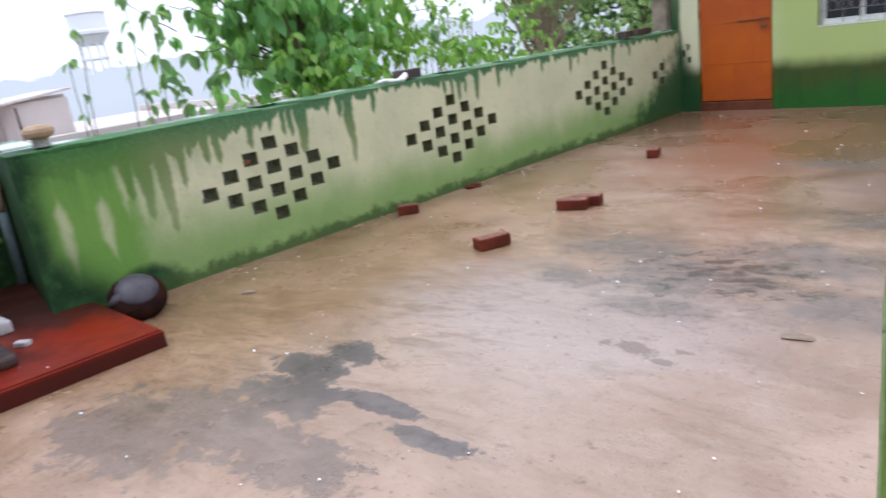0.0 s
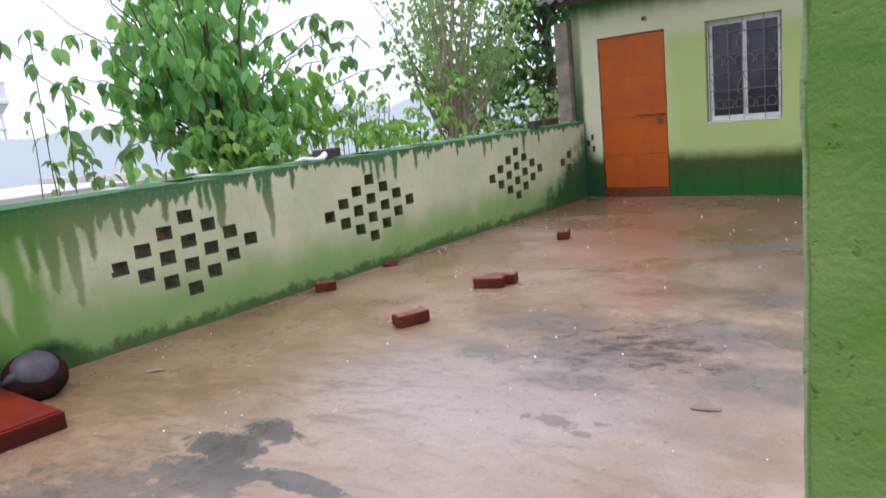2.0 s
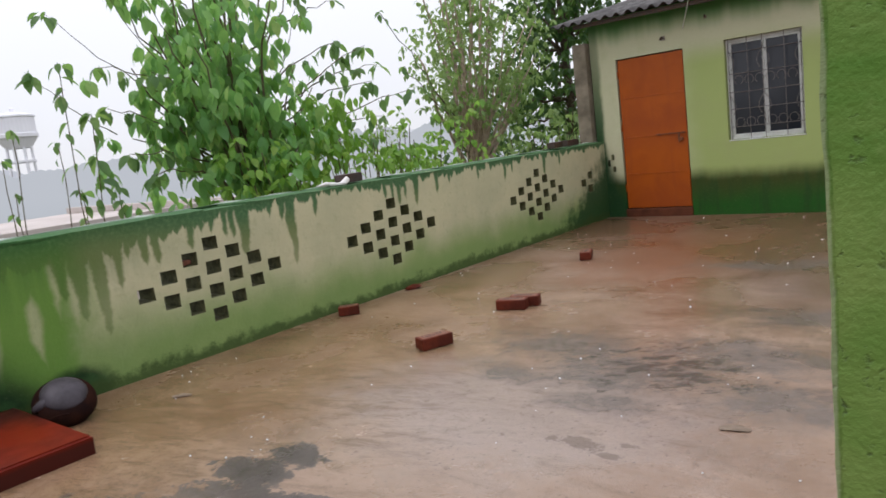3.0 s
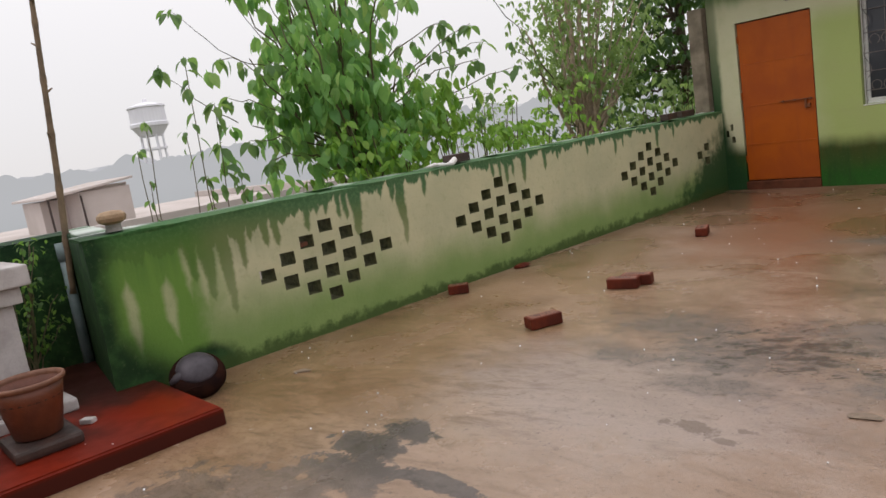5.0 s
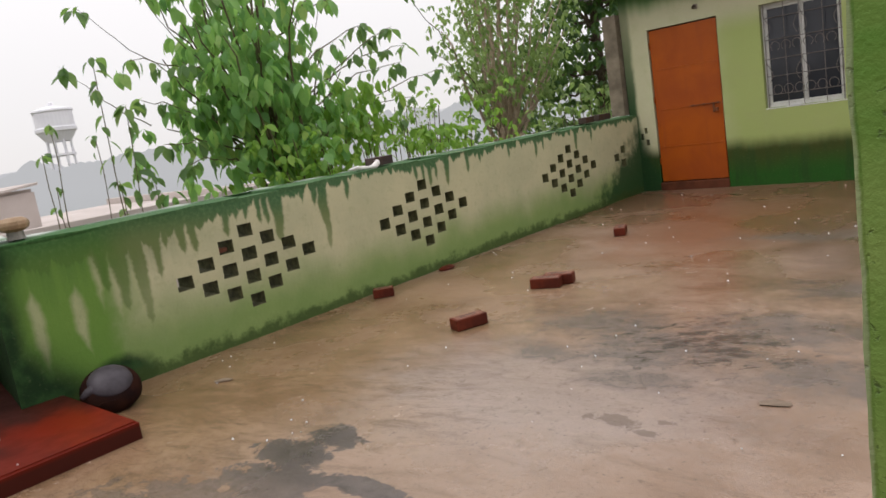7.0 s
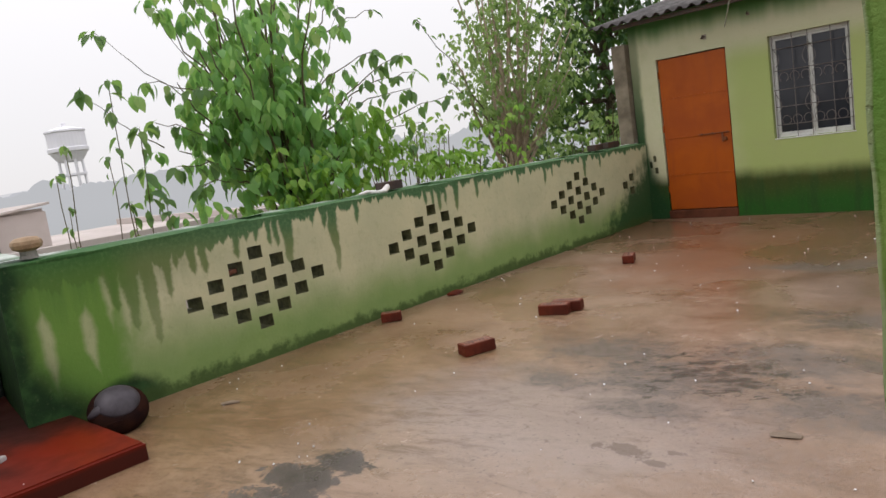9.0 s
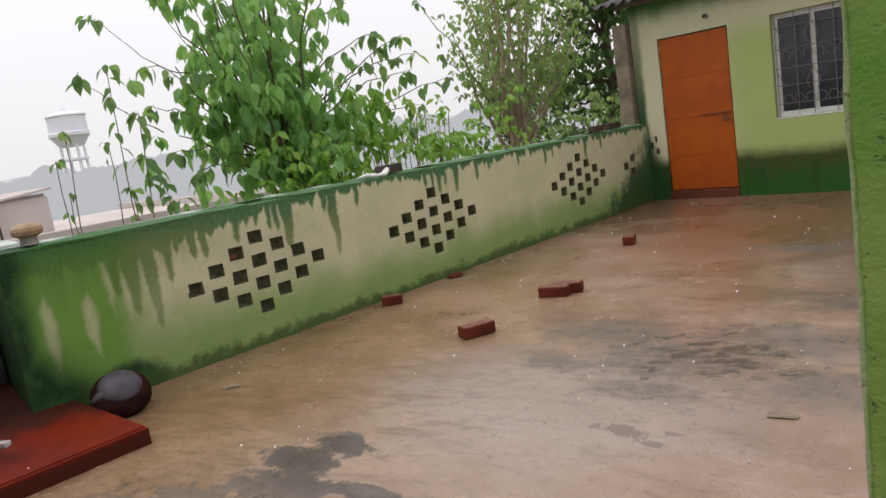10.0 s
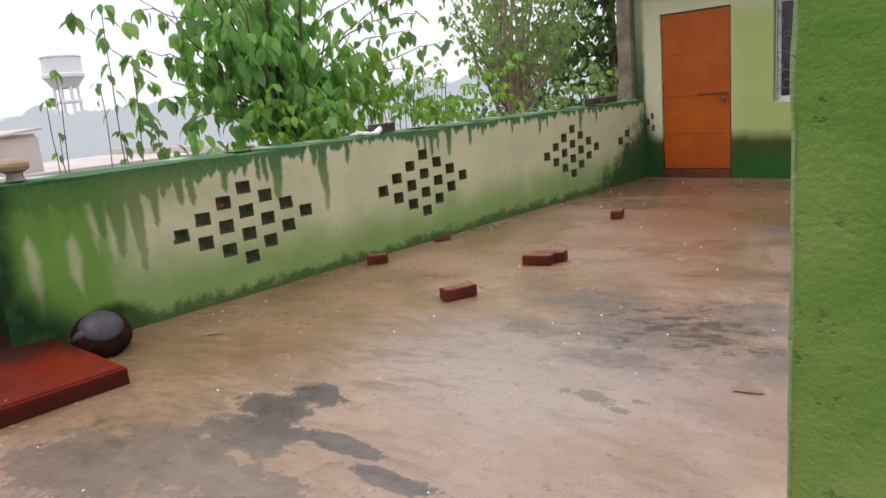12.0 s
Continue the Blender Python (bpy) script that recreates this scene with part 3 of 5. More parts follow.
M_PLASTER = simple("pale_pink_plaster", (0.53, 0.465, 0.44), (0.46, 0.405, 0.375), 0.8, 0.85, relief=0.1)
M_HOUSE = simple("house_plaster", (0.42, 0.42, 0.30), (0.34, 0.35, 0.24), 1.5, 0.8)
# tower concrete: the distant haze is put into this pale grey-blue base
M_TANK = simple("haze_pale_concrete", (0.84, 0.835, 0.88), (0.78, 0.775, 0.83), 0.3, 0.9, relief=0.05)
M_GROUND = simple("wet_green_ground", (0.07, 0.09, 0.035), (0.11, 0.085, 0.05), 0.4, 0.9, fine=5.0)
M_VOID = simple("dark_room_inside", (0.035, 0.035, 0.04), (0.02, 0.02, 0.024), 3.0, 0.9)
M_LEAF = leaf_paint("large_green_leaf", (0.190, 0.420, 0.150), (0.300, 0.540, 0.170), (0.46, 0.62, 0.20))
# shoot leaves: darker than the crown's, their backlit look put into the colour
M_LEAF_ONE = leaf_paint("backlit_green_shoot_leaf", (0.095, 0.190, 0.085), (0.170, 0.300, 0.110), (0.32, 0.45, 0.15), island=False)
M_LEAF_PALE = leaf_paint("yellow_green_leaf", (0.17, 0.36, 0.06), (0.27, 0.46, 0.08), (0.40, 0.54, 0.12))
M_LEAF_GREY = leaf_paint("grey_green_leaf", (0.215, 0.325, 0.130), (0.320, 0.430, 0.165), (0.40, 0.47, 0.20))
M_LEAF_DARK = leaf_paint("dark_green_leaf", (0.030, 0.078, 0.040), (0.052, 0.115, 0.048), (0.10, 0.17, 0.07))
M_LEAF_BUSH = leaf_paint("small_bush_leaf", (0.045, 0.13, 0.025), (0.09, 0.21, 0.04), (0.22, 0.34, 0.10))
# tree lines and ridge glow; the mist is painted into their pale emission
M_HILL_NEAR = haze_glow("misty_tree_line", (0.53, 0.545, 0.60), (0.57, 0.58, 0.63), -2.0, 9.0)
M_HEDGE = haze_glow("misty_near_trees", (0.48, 0.50, 0.53), (0.53, 0.545, 0.58), -3.0, 2.0)
M_HILL_FAR = haze_glow("misty_ridge", (0.66, 0.665, 0.71), (0.74, 0.745, 0.78), 0.0, 18.0)

m_glass, nt_glass, b_glass = blank("dark_window_glass")
b_glass.inputs["Base Color"].default_value = (0.02, 0.022, 0.03, 1.0)
b_glass.inputs["Roughness"].default_value = 0.08
put(nt_glass, b_glass.inputs["Roughness"], span(nt_glass, grain(nt_glass, local(nt_glass), 5.0), 0.3, 0.7, 0.05, 0.2))


# ---- mesh helpers ----
def mesh_of(name, bm, material, smooth=False):
    me = bpy.data.meshes.new(name)
    bmesh.ops.recalc_face_normals(bm, faces=bm.faces)
    bm.to_mesh(me)
    bm.free()
    me.materials.append(material)
    if smooth:
        me.polygons.foreach_set("use_smooth", [True] * len(me.polygons))
    return me


def part(name, bm, material, parent, label="", smooth=False):
    ob = new(name, mesh_of(name, bm, material, smooth))
    ob.parent = parent
    return tagged(ob, label)


def thing(name, label, category, group="", m=None):
    ob = new(name)
    if m is not None:
        ob.matrix_basis = m
    return tagged(ob, label, category, group)


def box(bm, x0, x1, y0, y1, z0, z1, bevel=0.0, m=None):
    made = bmesh.ops.create_cube(bm, size=1.0)["verts"]
    bmesh.ops.scale(bm, vec=(x1 - x0, y1 - y0, z1 - z0), verts=made)
    bmesh.ops.translate(bm, vec=((x0 + x1) / 2, (y0 + y1) / 2, (z0 + z1) / 2), verts=made)
    if bevel:
        edges = list({e for v in made for e in v.link_edges})
        got = bmesh.ops.bevel(bm, geom=edges, offset=bevel, segments=2, affect="EDGES", profile=0.6)
        made = list({v for f in got["faces"] for v in f.verts} | {v for v in made if v.is_valid})
    if m is not None:
        bmesh.ops.transform(bm, matrix=m, verts=made)
    return made


def boxed(x0, x1, y0, y1, z0, z1, bevel=0.0):
    bm = bmesh.new()
    box(bm, x0, x1, y0, y1, z0, z1, bevel)
    return bm


def tube(bm, points, radii, n=8, cap=True):
    pts = [Vector(p) for p in points]
    rings = []
    for k, p in enumerate(pts):
        d = (pts[min(k + 1, len(pts) - 1)] - pts[max(k - 1, 0)]).normalized()
        a = d.orthogonal().normalized()
        if rings:
            a = (last - d * last.dot(d)).normalized()
        last = a
        c = d.cross(a)
        rings.append([bm.verts.new(p + (a * math.cos(2 * math.pi * i / n) + c * math.sin(2 * math.pi * i / n)) * radii[k]) for i in range(n)])
    for r, q in zip(rings, rings[1:]):
        for i in range(n):
            bm.faces.new((r[i], r[(i + 1) % n], q[(i + 1) % n], q[i]))
    if cap:
        bm.faces.new(rings[0][::-1])
        bm.faces.new(rings[-1])
    return bm


def lathe(profile, n=40, wobble=0.0, cap=True):
    """A turned shape from (radius, height) pairs."""
    bm = bmesh.new()
    rings = []
    for r, z in profile:
        rings.append([bm.verts.new((r * math.cos(2 * math.pi * i / n) * (1 + wobble * math.sin(3 * i)), r * math.sin(2 * math.pi * i / n), z)) for i in range(n)])
    for a, b in zip(rings, rings[1:]):
        for i in range(n):
            bm.faces.new((a[i], a[(i + 1) % n], b[(i + 1) % n], b[i]))
    if cap:
        bm.faces.new(rings[0][::-1])
        bm.faces.new(rings[-1])
    return bm


def pierced(u_span, z_span, holes, thick, axis, face, step=0.16, rough=0.004, chip=0.006):
    """A plastered wall with rectangular openings right through it. axis 'y': it runs along y, its inner face at x = face, its back at face + thick."""
    def cuts(lo, hi, k):
        raw = {round(lo, 4), round(hi, 4)}
        for h in holes:
            for v in (h[k], h[k + 1]):
                if lo < v < hi:
                    raw.add(round(v, 4))
        raw = sorted(raw)
        out = []
        for a, b in zip(raw, raw[1:]):
            n = max(1, int((b - a) / step))
            out += [a + (b - a) * i / n for i in range(n)]
        return out + [raw[-1]]
    us, zs = cuts(*u_span, 0), cuts(*z_span, 2)

    def open_at(u, z):
        return any(h[0] < u < h[1] and h[2] < z < h[3] for h in holes)

    bm = bmesh.new()
    grid = {}

    def vert(i, j, k):
        if (i, j, k) not in grid:
            u, z, d = us[i], zs[j], face + thick * k
            q = Vector((u * 3.1, z * 3.1, k * 9.0))
            d += rough * noise.noise(q) + 0.5 * rough * noise.noise(q * 5.0)
            inner = 0 < i < len(us) - 1 and 0 < j < len(zs) - 1
            if inner:
                u += chip * noise.noise(Vector((u * 17, z * 17, 1.0)))
                z += chip * noise.noise(Vector((u * 17, z * 17, 7.0)))
            grid[i, j, k] = bm.verts.new((d, u, z) if axis == "y" else (u, d, z))
        return grid[i, j, k]

    solid = {(i, j): not open_at((us[i] + us[i + 1]) / 2, (zs[j] + zs[j + 1]) / 2) for i in range(len(us) - 1) for j in range(len(zs) - 1)}
    for (i, j), full in solid.items():
        if not full:
            continue
        for k in (0, 1):
            bm.faces.new([vert(*q, k) for q in ((i, j), (i + 1, j), (i + 1, j + 1), (i, j + 1))])
        for di, dj, a, b in ((-1, 0, (i, j), (i, j + 1)), (1, 0, (i + 1, j), (i + 1, j + 1)), (0, -1, (i, j), (i + 1, j)), (0, 1, (i, j + 1), (i + 1, j + 1))):
            if not solid.get((i + di, j + dj), False):
                f = bm.faces.new((vert(*a, 0), vert(*b, 0), vert(*b, 1), vert(*a, 1)))
                f.material_index = 1 if (i + di, j + dj) in solid else 0
    return bm


# ---- ground, house body and terrace floor ----
bm = bmesh.new()
bmesh.ops.create_grid(bm, x_segments=40, y_segments=40, size=2500)
ground = new("ground", mesh_of("ground", bm, M_GROUND))
ground.location = (0, 0, -3.4)
tagged(ground, "wet green ground below the roof terrace", "ground", kind="structure")

house = new("wall_house", mesh_of("wall_house", boxed(-1.30, 8.2, -15.5, 3.9, -3.4, -0.06), M_HOUSE))
tagged(house, "plastered storey of the house beneath the terrace", "wall", kind="structure")

bm = bmesh.new()
NX, NY = 74, 96
vs = [[bm.verts.new((-0.22 + 8.4 * i / NX, -15.4 + 15.5 * j / NY, 0.004 * noise.noise(Vector((i * 0.25, j * 0.25, 0))) + 0.002 * noise.noise(Vector((i, j, 5.0))))) for j in range(NY + 1)] for i in range(NX + 1)]
for i in range(NX):
    for j in range(NY):
        bm.faces.new((vs[i][j], vs[i + 1][j], vs[i + 1][j + 1], vs[i][j + 1]))
floor = new("floor", mesh_of("floor", bm, M_FLOOR, True))
tagged(floor, "rain-wet concrete terrace floor with ochre stains and worn grey patches", "floor", kind="structure")

# ---- parapet with its pierced diamonds ----
HW, HH, PU, PZ = 0.118, 0.095, 0.178, 0.0865


def diamond(left, low, last=6):
    out = []
    for i in range(last + 1):
        for j in range(7):
            if abs(i - 3) + abs(j - 3) <= 3 and (i + j) % 2 == 1:
                u, z = left + i * PU, low + j * PZ
                out.append((u, u + HW, z, z + HH))
    return out


holes = diamond(-6.844, 0.235) + diamond(-4.929, 0.250) + diamond(-2.39, 0.250) + diamond(-0.72, 0.250, 1)
WALL_Z = 1.035
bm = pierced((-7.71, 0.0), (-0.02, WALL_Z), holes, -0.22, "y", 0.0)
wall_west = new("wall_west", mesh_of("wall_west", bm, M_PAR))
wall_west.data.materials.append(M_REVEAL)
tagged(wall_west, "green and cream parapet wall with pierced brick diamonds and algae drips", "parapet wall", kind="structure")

bm = pierced((-1.10, 0.0), (-0.02, WALL_Z), [], 0.22, "x", -7.73)
SKEW = 0.18
for v in bm.verts:
    v.co.y -= SKEW * (v.co.x + 1.10)
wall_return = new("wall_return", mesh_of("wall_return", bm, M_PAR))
tagged(wall_return, "dark green mossy return of the parapet wall, shade painted in", "parapet wall", kind="structure")
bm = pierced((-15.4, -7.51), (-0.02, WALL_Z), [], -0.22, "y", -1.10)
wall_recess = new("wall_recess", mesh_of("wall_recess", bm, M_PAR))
tagged(wall_recess, "dark green parapet wall behind the red platform", "parapet wall", kind="structure")


def coping(name, x0, x1, y0, y1, owner, along_y=True):
    bm = bmesh.new()
    n = max(2, int(((y1 - y0) if along_y else (x1 - x0)) / 0.12))
    rings = []
    for k in range(n + 1):
        f = k / n
        a, b, c = noise.noise(Vector((f * n * 0.3, 1.0, x0))), noise.noise(Vector((f * n * 0.3, 9.0, x0))), noise.noise(Vector((f * n * 0.5, 4.0, y0)))
        lo, hi, top = -0.003 + 0.010 * a, 0.003 + 0.010 * b, WALL_Z + 0.024 + 0.010 * c
        prof = ((lo, WALL_Z - 0.004), (lo, top - 0.016), (lo + 0.022, top), (hi - 0.022, top), (hi, top - 0.016), (hi, WALL_Z - 0.004))
        if along_y:
            rings.append([bm.verts.new(((x0 if q < 0.0 or i < 3 else x1) + q, y0 + (y1 - y0) * f, z)) for i, (q, z) in enumerate(prof)])
        else:
            rings.append([bm.verts.new((x0 + (x1 - x0) * f, (y0 if i < 3 else y1) + q - SKEW * (x0 + (x1 - x0) * f + 1.10), z)) for i, (q, z) in enumerate(prof)])
    for r, q in zip(rings, rings[1:]):
        for i in range(6):
            bm.faces.new((r[i], r[(i + 1) % 6], q[(i + 1) % 6], q[i]))
    bm.faces.new(rings[0])
    bm.faces.new(rings[-1])
    part("coping", bm, M_PAR, owner, "rounded rain-wet cement coping")


coping("coping", -0.22, 0.0, -7.935, -0.01, wall_west)
coping("coping", -1.09, -0.235, -7.73, -7.51, wall_return, False)
coping("coping", -1.32, -1.10, -15.4, -7.51, wall_recess)

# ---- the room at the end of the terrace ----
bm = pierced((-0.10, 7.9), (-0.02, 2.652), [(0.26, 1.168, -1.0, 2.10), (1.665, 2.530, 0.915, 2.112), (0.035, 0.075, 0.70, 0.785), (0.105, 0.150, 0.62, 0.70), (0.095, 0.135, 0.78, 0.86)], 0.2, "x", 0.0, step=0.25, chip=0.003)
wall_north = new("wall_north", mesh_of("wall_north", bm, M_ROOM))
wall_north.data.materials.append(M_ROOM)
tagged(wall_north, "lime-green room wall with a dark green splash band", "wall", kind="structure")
def sloped_wall(name, x0, x1, y0, y1):
    bm = bmesh.new()
    ring = [[bm.verts.new((x, y, z)) for y, z in ((y0, -0.02), (y1, -0.02), (y1, 2.652 + 0.21 * y1), (y0, 2.652 + 0.21 * y0))] for x in (x0, x1)]
    for q in ring:
        bm.faces.new(q)
    for k in range(4):
        bm.faces.new((ring[0][k], ring[0][(k + 1) % 4], ring[1][(k + 1) % 4], ring[1][k]))
    tagged(new(name, mesh_of(name, bm, M_ROOM)), "plain plastered wall of the terrace room", "wall", kind="structure")


sloped_wall("wall_room_side", -0.10, 0.10, 0.205, 3.8)
sloped_wall("wall_room_far", 7.7, 7.9, 0.205, 3.8)
sloped_wall("wall_room_back", 0.103, 7.697, 3.6, 3.8)
ob = new("floor_room", mesh_of("floor_room", boxed(0.103, 7.697, 0.203, 3.597, -0.02, 0.06), M_VOID))
tagged(ob, "dark floor inside the room", "floor", kind="structure")

roof = new("roof")
tagged(roof, "weathered grey corrugated sheet roof overhanging the room", "roof", kind="structure")
ROWS_Y = (-0.36, 0.0, 1.3, 2.6, 4.0)
for n in range(9):
    bm = bmesh.new()
    x0, lip, lift = -0.46 + 0.99 * n, 0.025 * noise.noise(Vector((n * 3.3, 0, 0))), 0.009 * (n % 2)
    cols = []
    for i in range(54):
        x = x0 + 1.06 * i / 53
        w = 0.024 * math.sin(2 * math.pi * (x + 0.46) / 0.152)
        cols.append([[bm.verts.new((x, y + (lip if y < -0.1 else 0.0), 2.615 + 0.21 * (y + 0.36) + w + dz + lift + 0.006 * noise.noise(Vector((x, y, 0))))) for dz in (0.0, 0.007)] for y in ROWS_Y])
    for i in range(53):
        for j in range(4):
            for k in (0, 1):
                bm.faces.new((cols[i][j][k], cols[i + 1][j][k], cols[i + 1][j + 1][k], cols[i][j + 1][k]))
        for j in (0, 4):
            bm.faces.new((cols[i][j][0], cols[i + 1][j][0], cols[i + 1][j][1], cols[i][j][1]))
    for i in (0, 53):
        for j in range(4):
            bm.faces.new((cols[i][j][0], cols[i][j + 1][0], cols[i][j + 1][1], cols[i][j][1]))
    part("sheet", bm, M_ROOF, roof, smooth=True)
for x in (0.75, 2.6, 4.45, 6.3):
    part("purlin", boxed(x - 0.92, x + 0.92, -0.28, -0.23, 2.555, 2.602), M_IRON, roof)

# door
door = new("door_1")
tagged(door, "closed orange-painted steel door with a sliding bolt", "door", kind="structure")
bm = bmesh.new()
for z0, z1 in ((0.118, 0.573), (0.577, 1.058), (1.062, 1.578), (1.582, 2.083)):
    box(bm, 0.276, 1.152, 0.020, 0.050, z0, z1, 0.004)
part("leaf", bm, M_ORANGE, door)
for z in (0.575, 1.06, 1.58):
    part("seam_strip", boxed(0.280, 1.148, 0.0160, 0.022, z - 0.008, z + 0.008, 0.002), M_ORANGE, door)
# dark frame colour stands for the shadow line around the door leaf
part("frame", boxed(0.263, 0.295, 0.052, 0.12, 0.11, 2.096, 0.004), M_RUST_AND_SHADE, door)
part("frame", boxed(1.135, 1.165, 0.052, 0.12, 0.11, 2.096, 0.004), M_RUST_AND_SHADE, door)
part("frame", boxed(0.297, 1.133, 0.052, 0.12, 2.070, 2.096, 0.004), M_RUST_AND_SHADE, door)
bolt = part("bolt", tube(bmesh.new(), [(0.74, 0.006, 1.068), (0.90, 0.006, 1.068), (1.135, 0.006, 1.068)], [0.006] * 3, 10), M_RUST_AND_SHADE, door, "rusty iron sliding bolt")
for x in (0.78, 0.92, 1.10):
    part("bolt_keeper", boxed(x - 0.009, x + 0.009, -0.004, 0.019, 1.055, 1.082, 0.003), M_RUST_AND_SHADE, bolt)
part("hasp", boxed(1.035, 1.060, -0.012, 0.004, 0.955, 1.075, 0.004), M_RUST_AND_SHADE, bolt, "rusty iron hasp")
part("padlock", boxed(1.062, 1.100, -0.016, 0.018, 0.965, 1.01, 0.006), M_RUST_AND_SHADE, bolt)
for z in (0.35, 1.15, 1.85):
    part("hinge", tube(bmesh.new(), [(0.277, 0.016, z), (0.277, 0.016, z + 0.09)], [0.011, 0.011], 10), M_ORANGE, door)
part("threshold", boxed(0.258, 1.170, -0.020, 0.195, -0.02, 0.108, 0.01), M_STEP, door, "brown stained cement threshold")

# window
window = new("window_1")
tagged(window, "white two-leaf window with dark glass and scrolled iron grille", "window", kind="structure")
X0, X1, Z0, Z1 = 1.668, 2.527, 0.918, 2.109
YF = 0.095
for x0, x1, z0, z1 in ((X0, X0 + 0.032, Z0, Z1), (X1 - 0.032, X1, Z0, Z1), (X0 + 0.033, X1 - 0.033, Z0, Z0 + 0.032), (X0 + 0.033, X1 - 0.033, Z1 - 0.032, Z1)):
    part("window_frame", boxed(x0, x1, YF - 0.03, YF + 0.04, z0, z1, 0.004), M_FRAME, window)
mid = (X0 + X1) / 2
for a, b_ in ((X0 + 0.034, mid - 0.002), (mid + 0.002, X1 - 0.034)):
    sash = part("sash", boxed(a, a + 0.024, YF - 0.022, YF + 0.02, Z0 + 0.035, Z1 - 0.035, 0.003), M_FRAME, window)
    part("stile", boxed(b_ - 0.024, b_, YF - 0.022, YF + 0.02, Z0 + 0.035, Z1 - 0.035, 0.003), M_FRAME, sash)
    for z in (Z0 + 0.035, Z1 - 0.059):
        part("rail", boxed(a + 0.025, b_ - 0.025, YF - 0.022, YF + 0.02, z, z + 0.024, 0.003), M_FRAME, sash)
    part("pane", boxed(a + 0.022, b_ - 0.022, YF + 0.004, YF + 0.009, Z0 + 0.057, Z1 - 0.057), m_glass, sash, "dark glass pane")
part("window_sill", boxed(X0 + 0.002, X1 + 0.012, -0.006, 0.19, Z0 - 0.016, Z0 - 0.003, 0.004), M_FRAME, window)
grille = part("grille", boxed(X0 + 0.03, X1 - 0.005, 0.030, 0.036, Z0 + 0.145, Z0 + 0.153), M_GRILLE, window, "thin scrolled iron grille")


def rod(points, r=0.0045, name="bar", n=6):
    bm = bmesh.new()
    tube(bm, points, [r] * len(points), n)
    part(name, bm, M_GRILLE, grille)


for z in (Z0 + 0.36, Z0 + 0.56, Z0 + 0.78, Z0 + 1.03):
    rod([(X0 + 0.03, 0.033, z), (X1 - 0.005, 0.033, z)])
for x in (X0 + 0.03, X0 + 0.25, mid - 0.01, X0 + 0.66, X1 - 0.02):
    rod([(x, 0.040, Z0), (x, 0.040, Z1)])
for cx, cz in [(X0 + 0.14 + 0.12 * i, Z0 + q) for i in range(6) for q in (0.20, 0.70)]:
    rod([(cx + 0.05 * math.cos(a * 0.5), 0.034, cz + 0.055 * math.sin(a * 0.5)) for a in range(-2, 9)], 0.004, "scroll")
for cx, side in [(X0 + 0.06, 1), (mid - 0.04, -1), (mid + 0.03, 1), (X1 - 0.05, -1)]:
    for cz in (0.42, 0.95):
        rod([(cx + side * 0.035 * math.sin(a * 0.7), 0.034, Z0 + cz - 0.13 + 0.04 * a) for a in range(8)], 0.004, "scroll")

# post, lamp holder, hooks and cable on the room
ob = new("concrete_post", mesh_of("concrete_post", boxed(-0.31, -0.113, -0.10, 0.12, WALL_Z + 0.02, 2.375, 0.012), M_POST))
tagged(ob, "rough grey concrete post standing on the parapet", "post")
lamp = thing("lamp_holder", "small rusty bulb bracket above the orange door", "lamp holder")
part("plate", boxed(0.905, 0.955, -0.014, -0.002, 2.23, 2.29, 0.004), M_GALV, lamp)
part("arm", tube(bmesh.new(), [(0.93, -0.012, 2.26), (0.93, -0.07, 2.27), (0.93, -0.09, 2.24)], [0.012, 0.012, 0.016], 10), M_IRON, lamp)
for x, z in ((1.47, 2.42), (2.10, 2.50)):
    hook = thing("wall_hook", "small rusty iron hook in the room wall", "hook", "wall hooks")
    part("shank", tube(bmesh.new(), [(x, 0.004, z), (x, -0.05, z), (x + 0.015, -0.06, z + 0.03)], [0.008, 0.008, 0.005], 8), M_IRON, hook)
    part("washer", boxed(x - 0.02, x + 0.02, -0.010, -0.002, z - 0.018, z + 0.018, 0.004), M_POST, hook)
pts = [Vector((1.186, -0.004, 2.336)).lerp(Vector((4.62, -8.26, 2.93)), k / 24) - Vector((0, 0, 0.10 * math.sin(math.pi * k / 24))) for k in range(25)]
bm = bmesh.new()
tube(bm, pts, [0.006] * 25, 6)
cable = new("cable", mesh_of("cable", bm, M_WIRE, True))
tagged(cable, "thin pale cable slung from the room wall", "cable")

# ---- porch column by the camera, and the house behind ----
bm = bmesh.new()
box(bm, 4.447, 4.776, -8.41, -8.11, -0.01, 2.98)
bmesh.ops.subdivide_edges(bm, edges=[e for e in bm.edges if abs(e.verts[0].co.z - e.verts[1].co.z) > 1], cuts=90)
for v in bm.verts:
    q = v.co * 11.0
    v.co.x += 0.0035 * noise.noise(Vector((0, 0, q.z))) + 0.0016 * noise.noise(Vector((0, 3, q.z * 4)))
bmesh.ops.bevel(bm, geom=[e for e in bm.edges if abs(e.verts[0].co.z - e.verts[1].co.z) > 0.01], offset=0.008, segments=2, affect="EDGES")
pillar = new("pillar", mesh_of("pillar", bm, M_PILLAR))
tagged(pillar, "thickly painted bright green plaster pillar with a chipped edge", "pillar", kind="structure")
ob = new("wall_south", mesh_of("wall_south", boxed(-1.098, 8.2, -15.4, -15.2, 0.01, 3.0), M_ROOM))
tagged(ob, "plain green wall of the house", "wall", kind="structure")
ob = new("wall_east", mesh_of("wall_east", boxed(8.0, 8.2, -15.19, -0.002, 0.01, 1.04), M_PAR))
tagged(ob, "plain green parapet wall", "parapet wall", kind="structure")

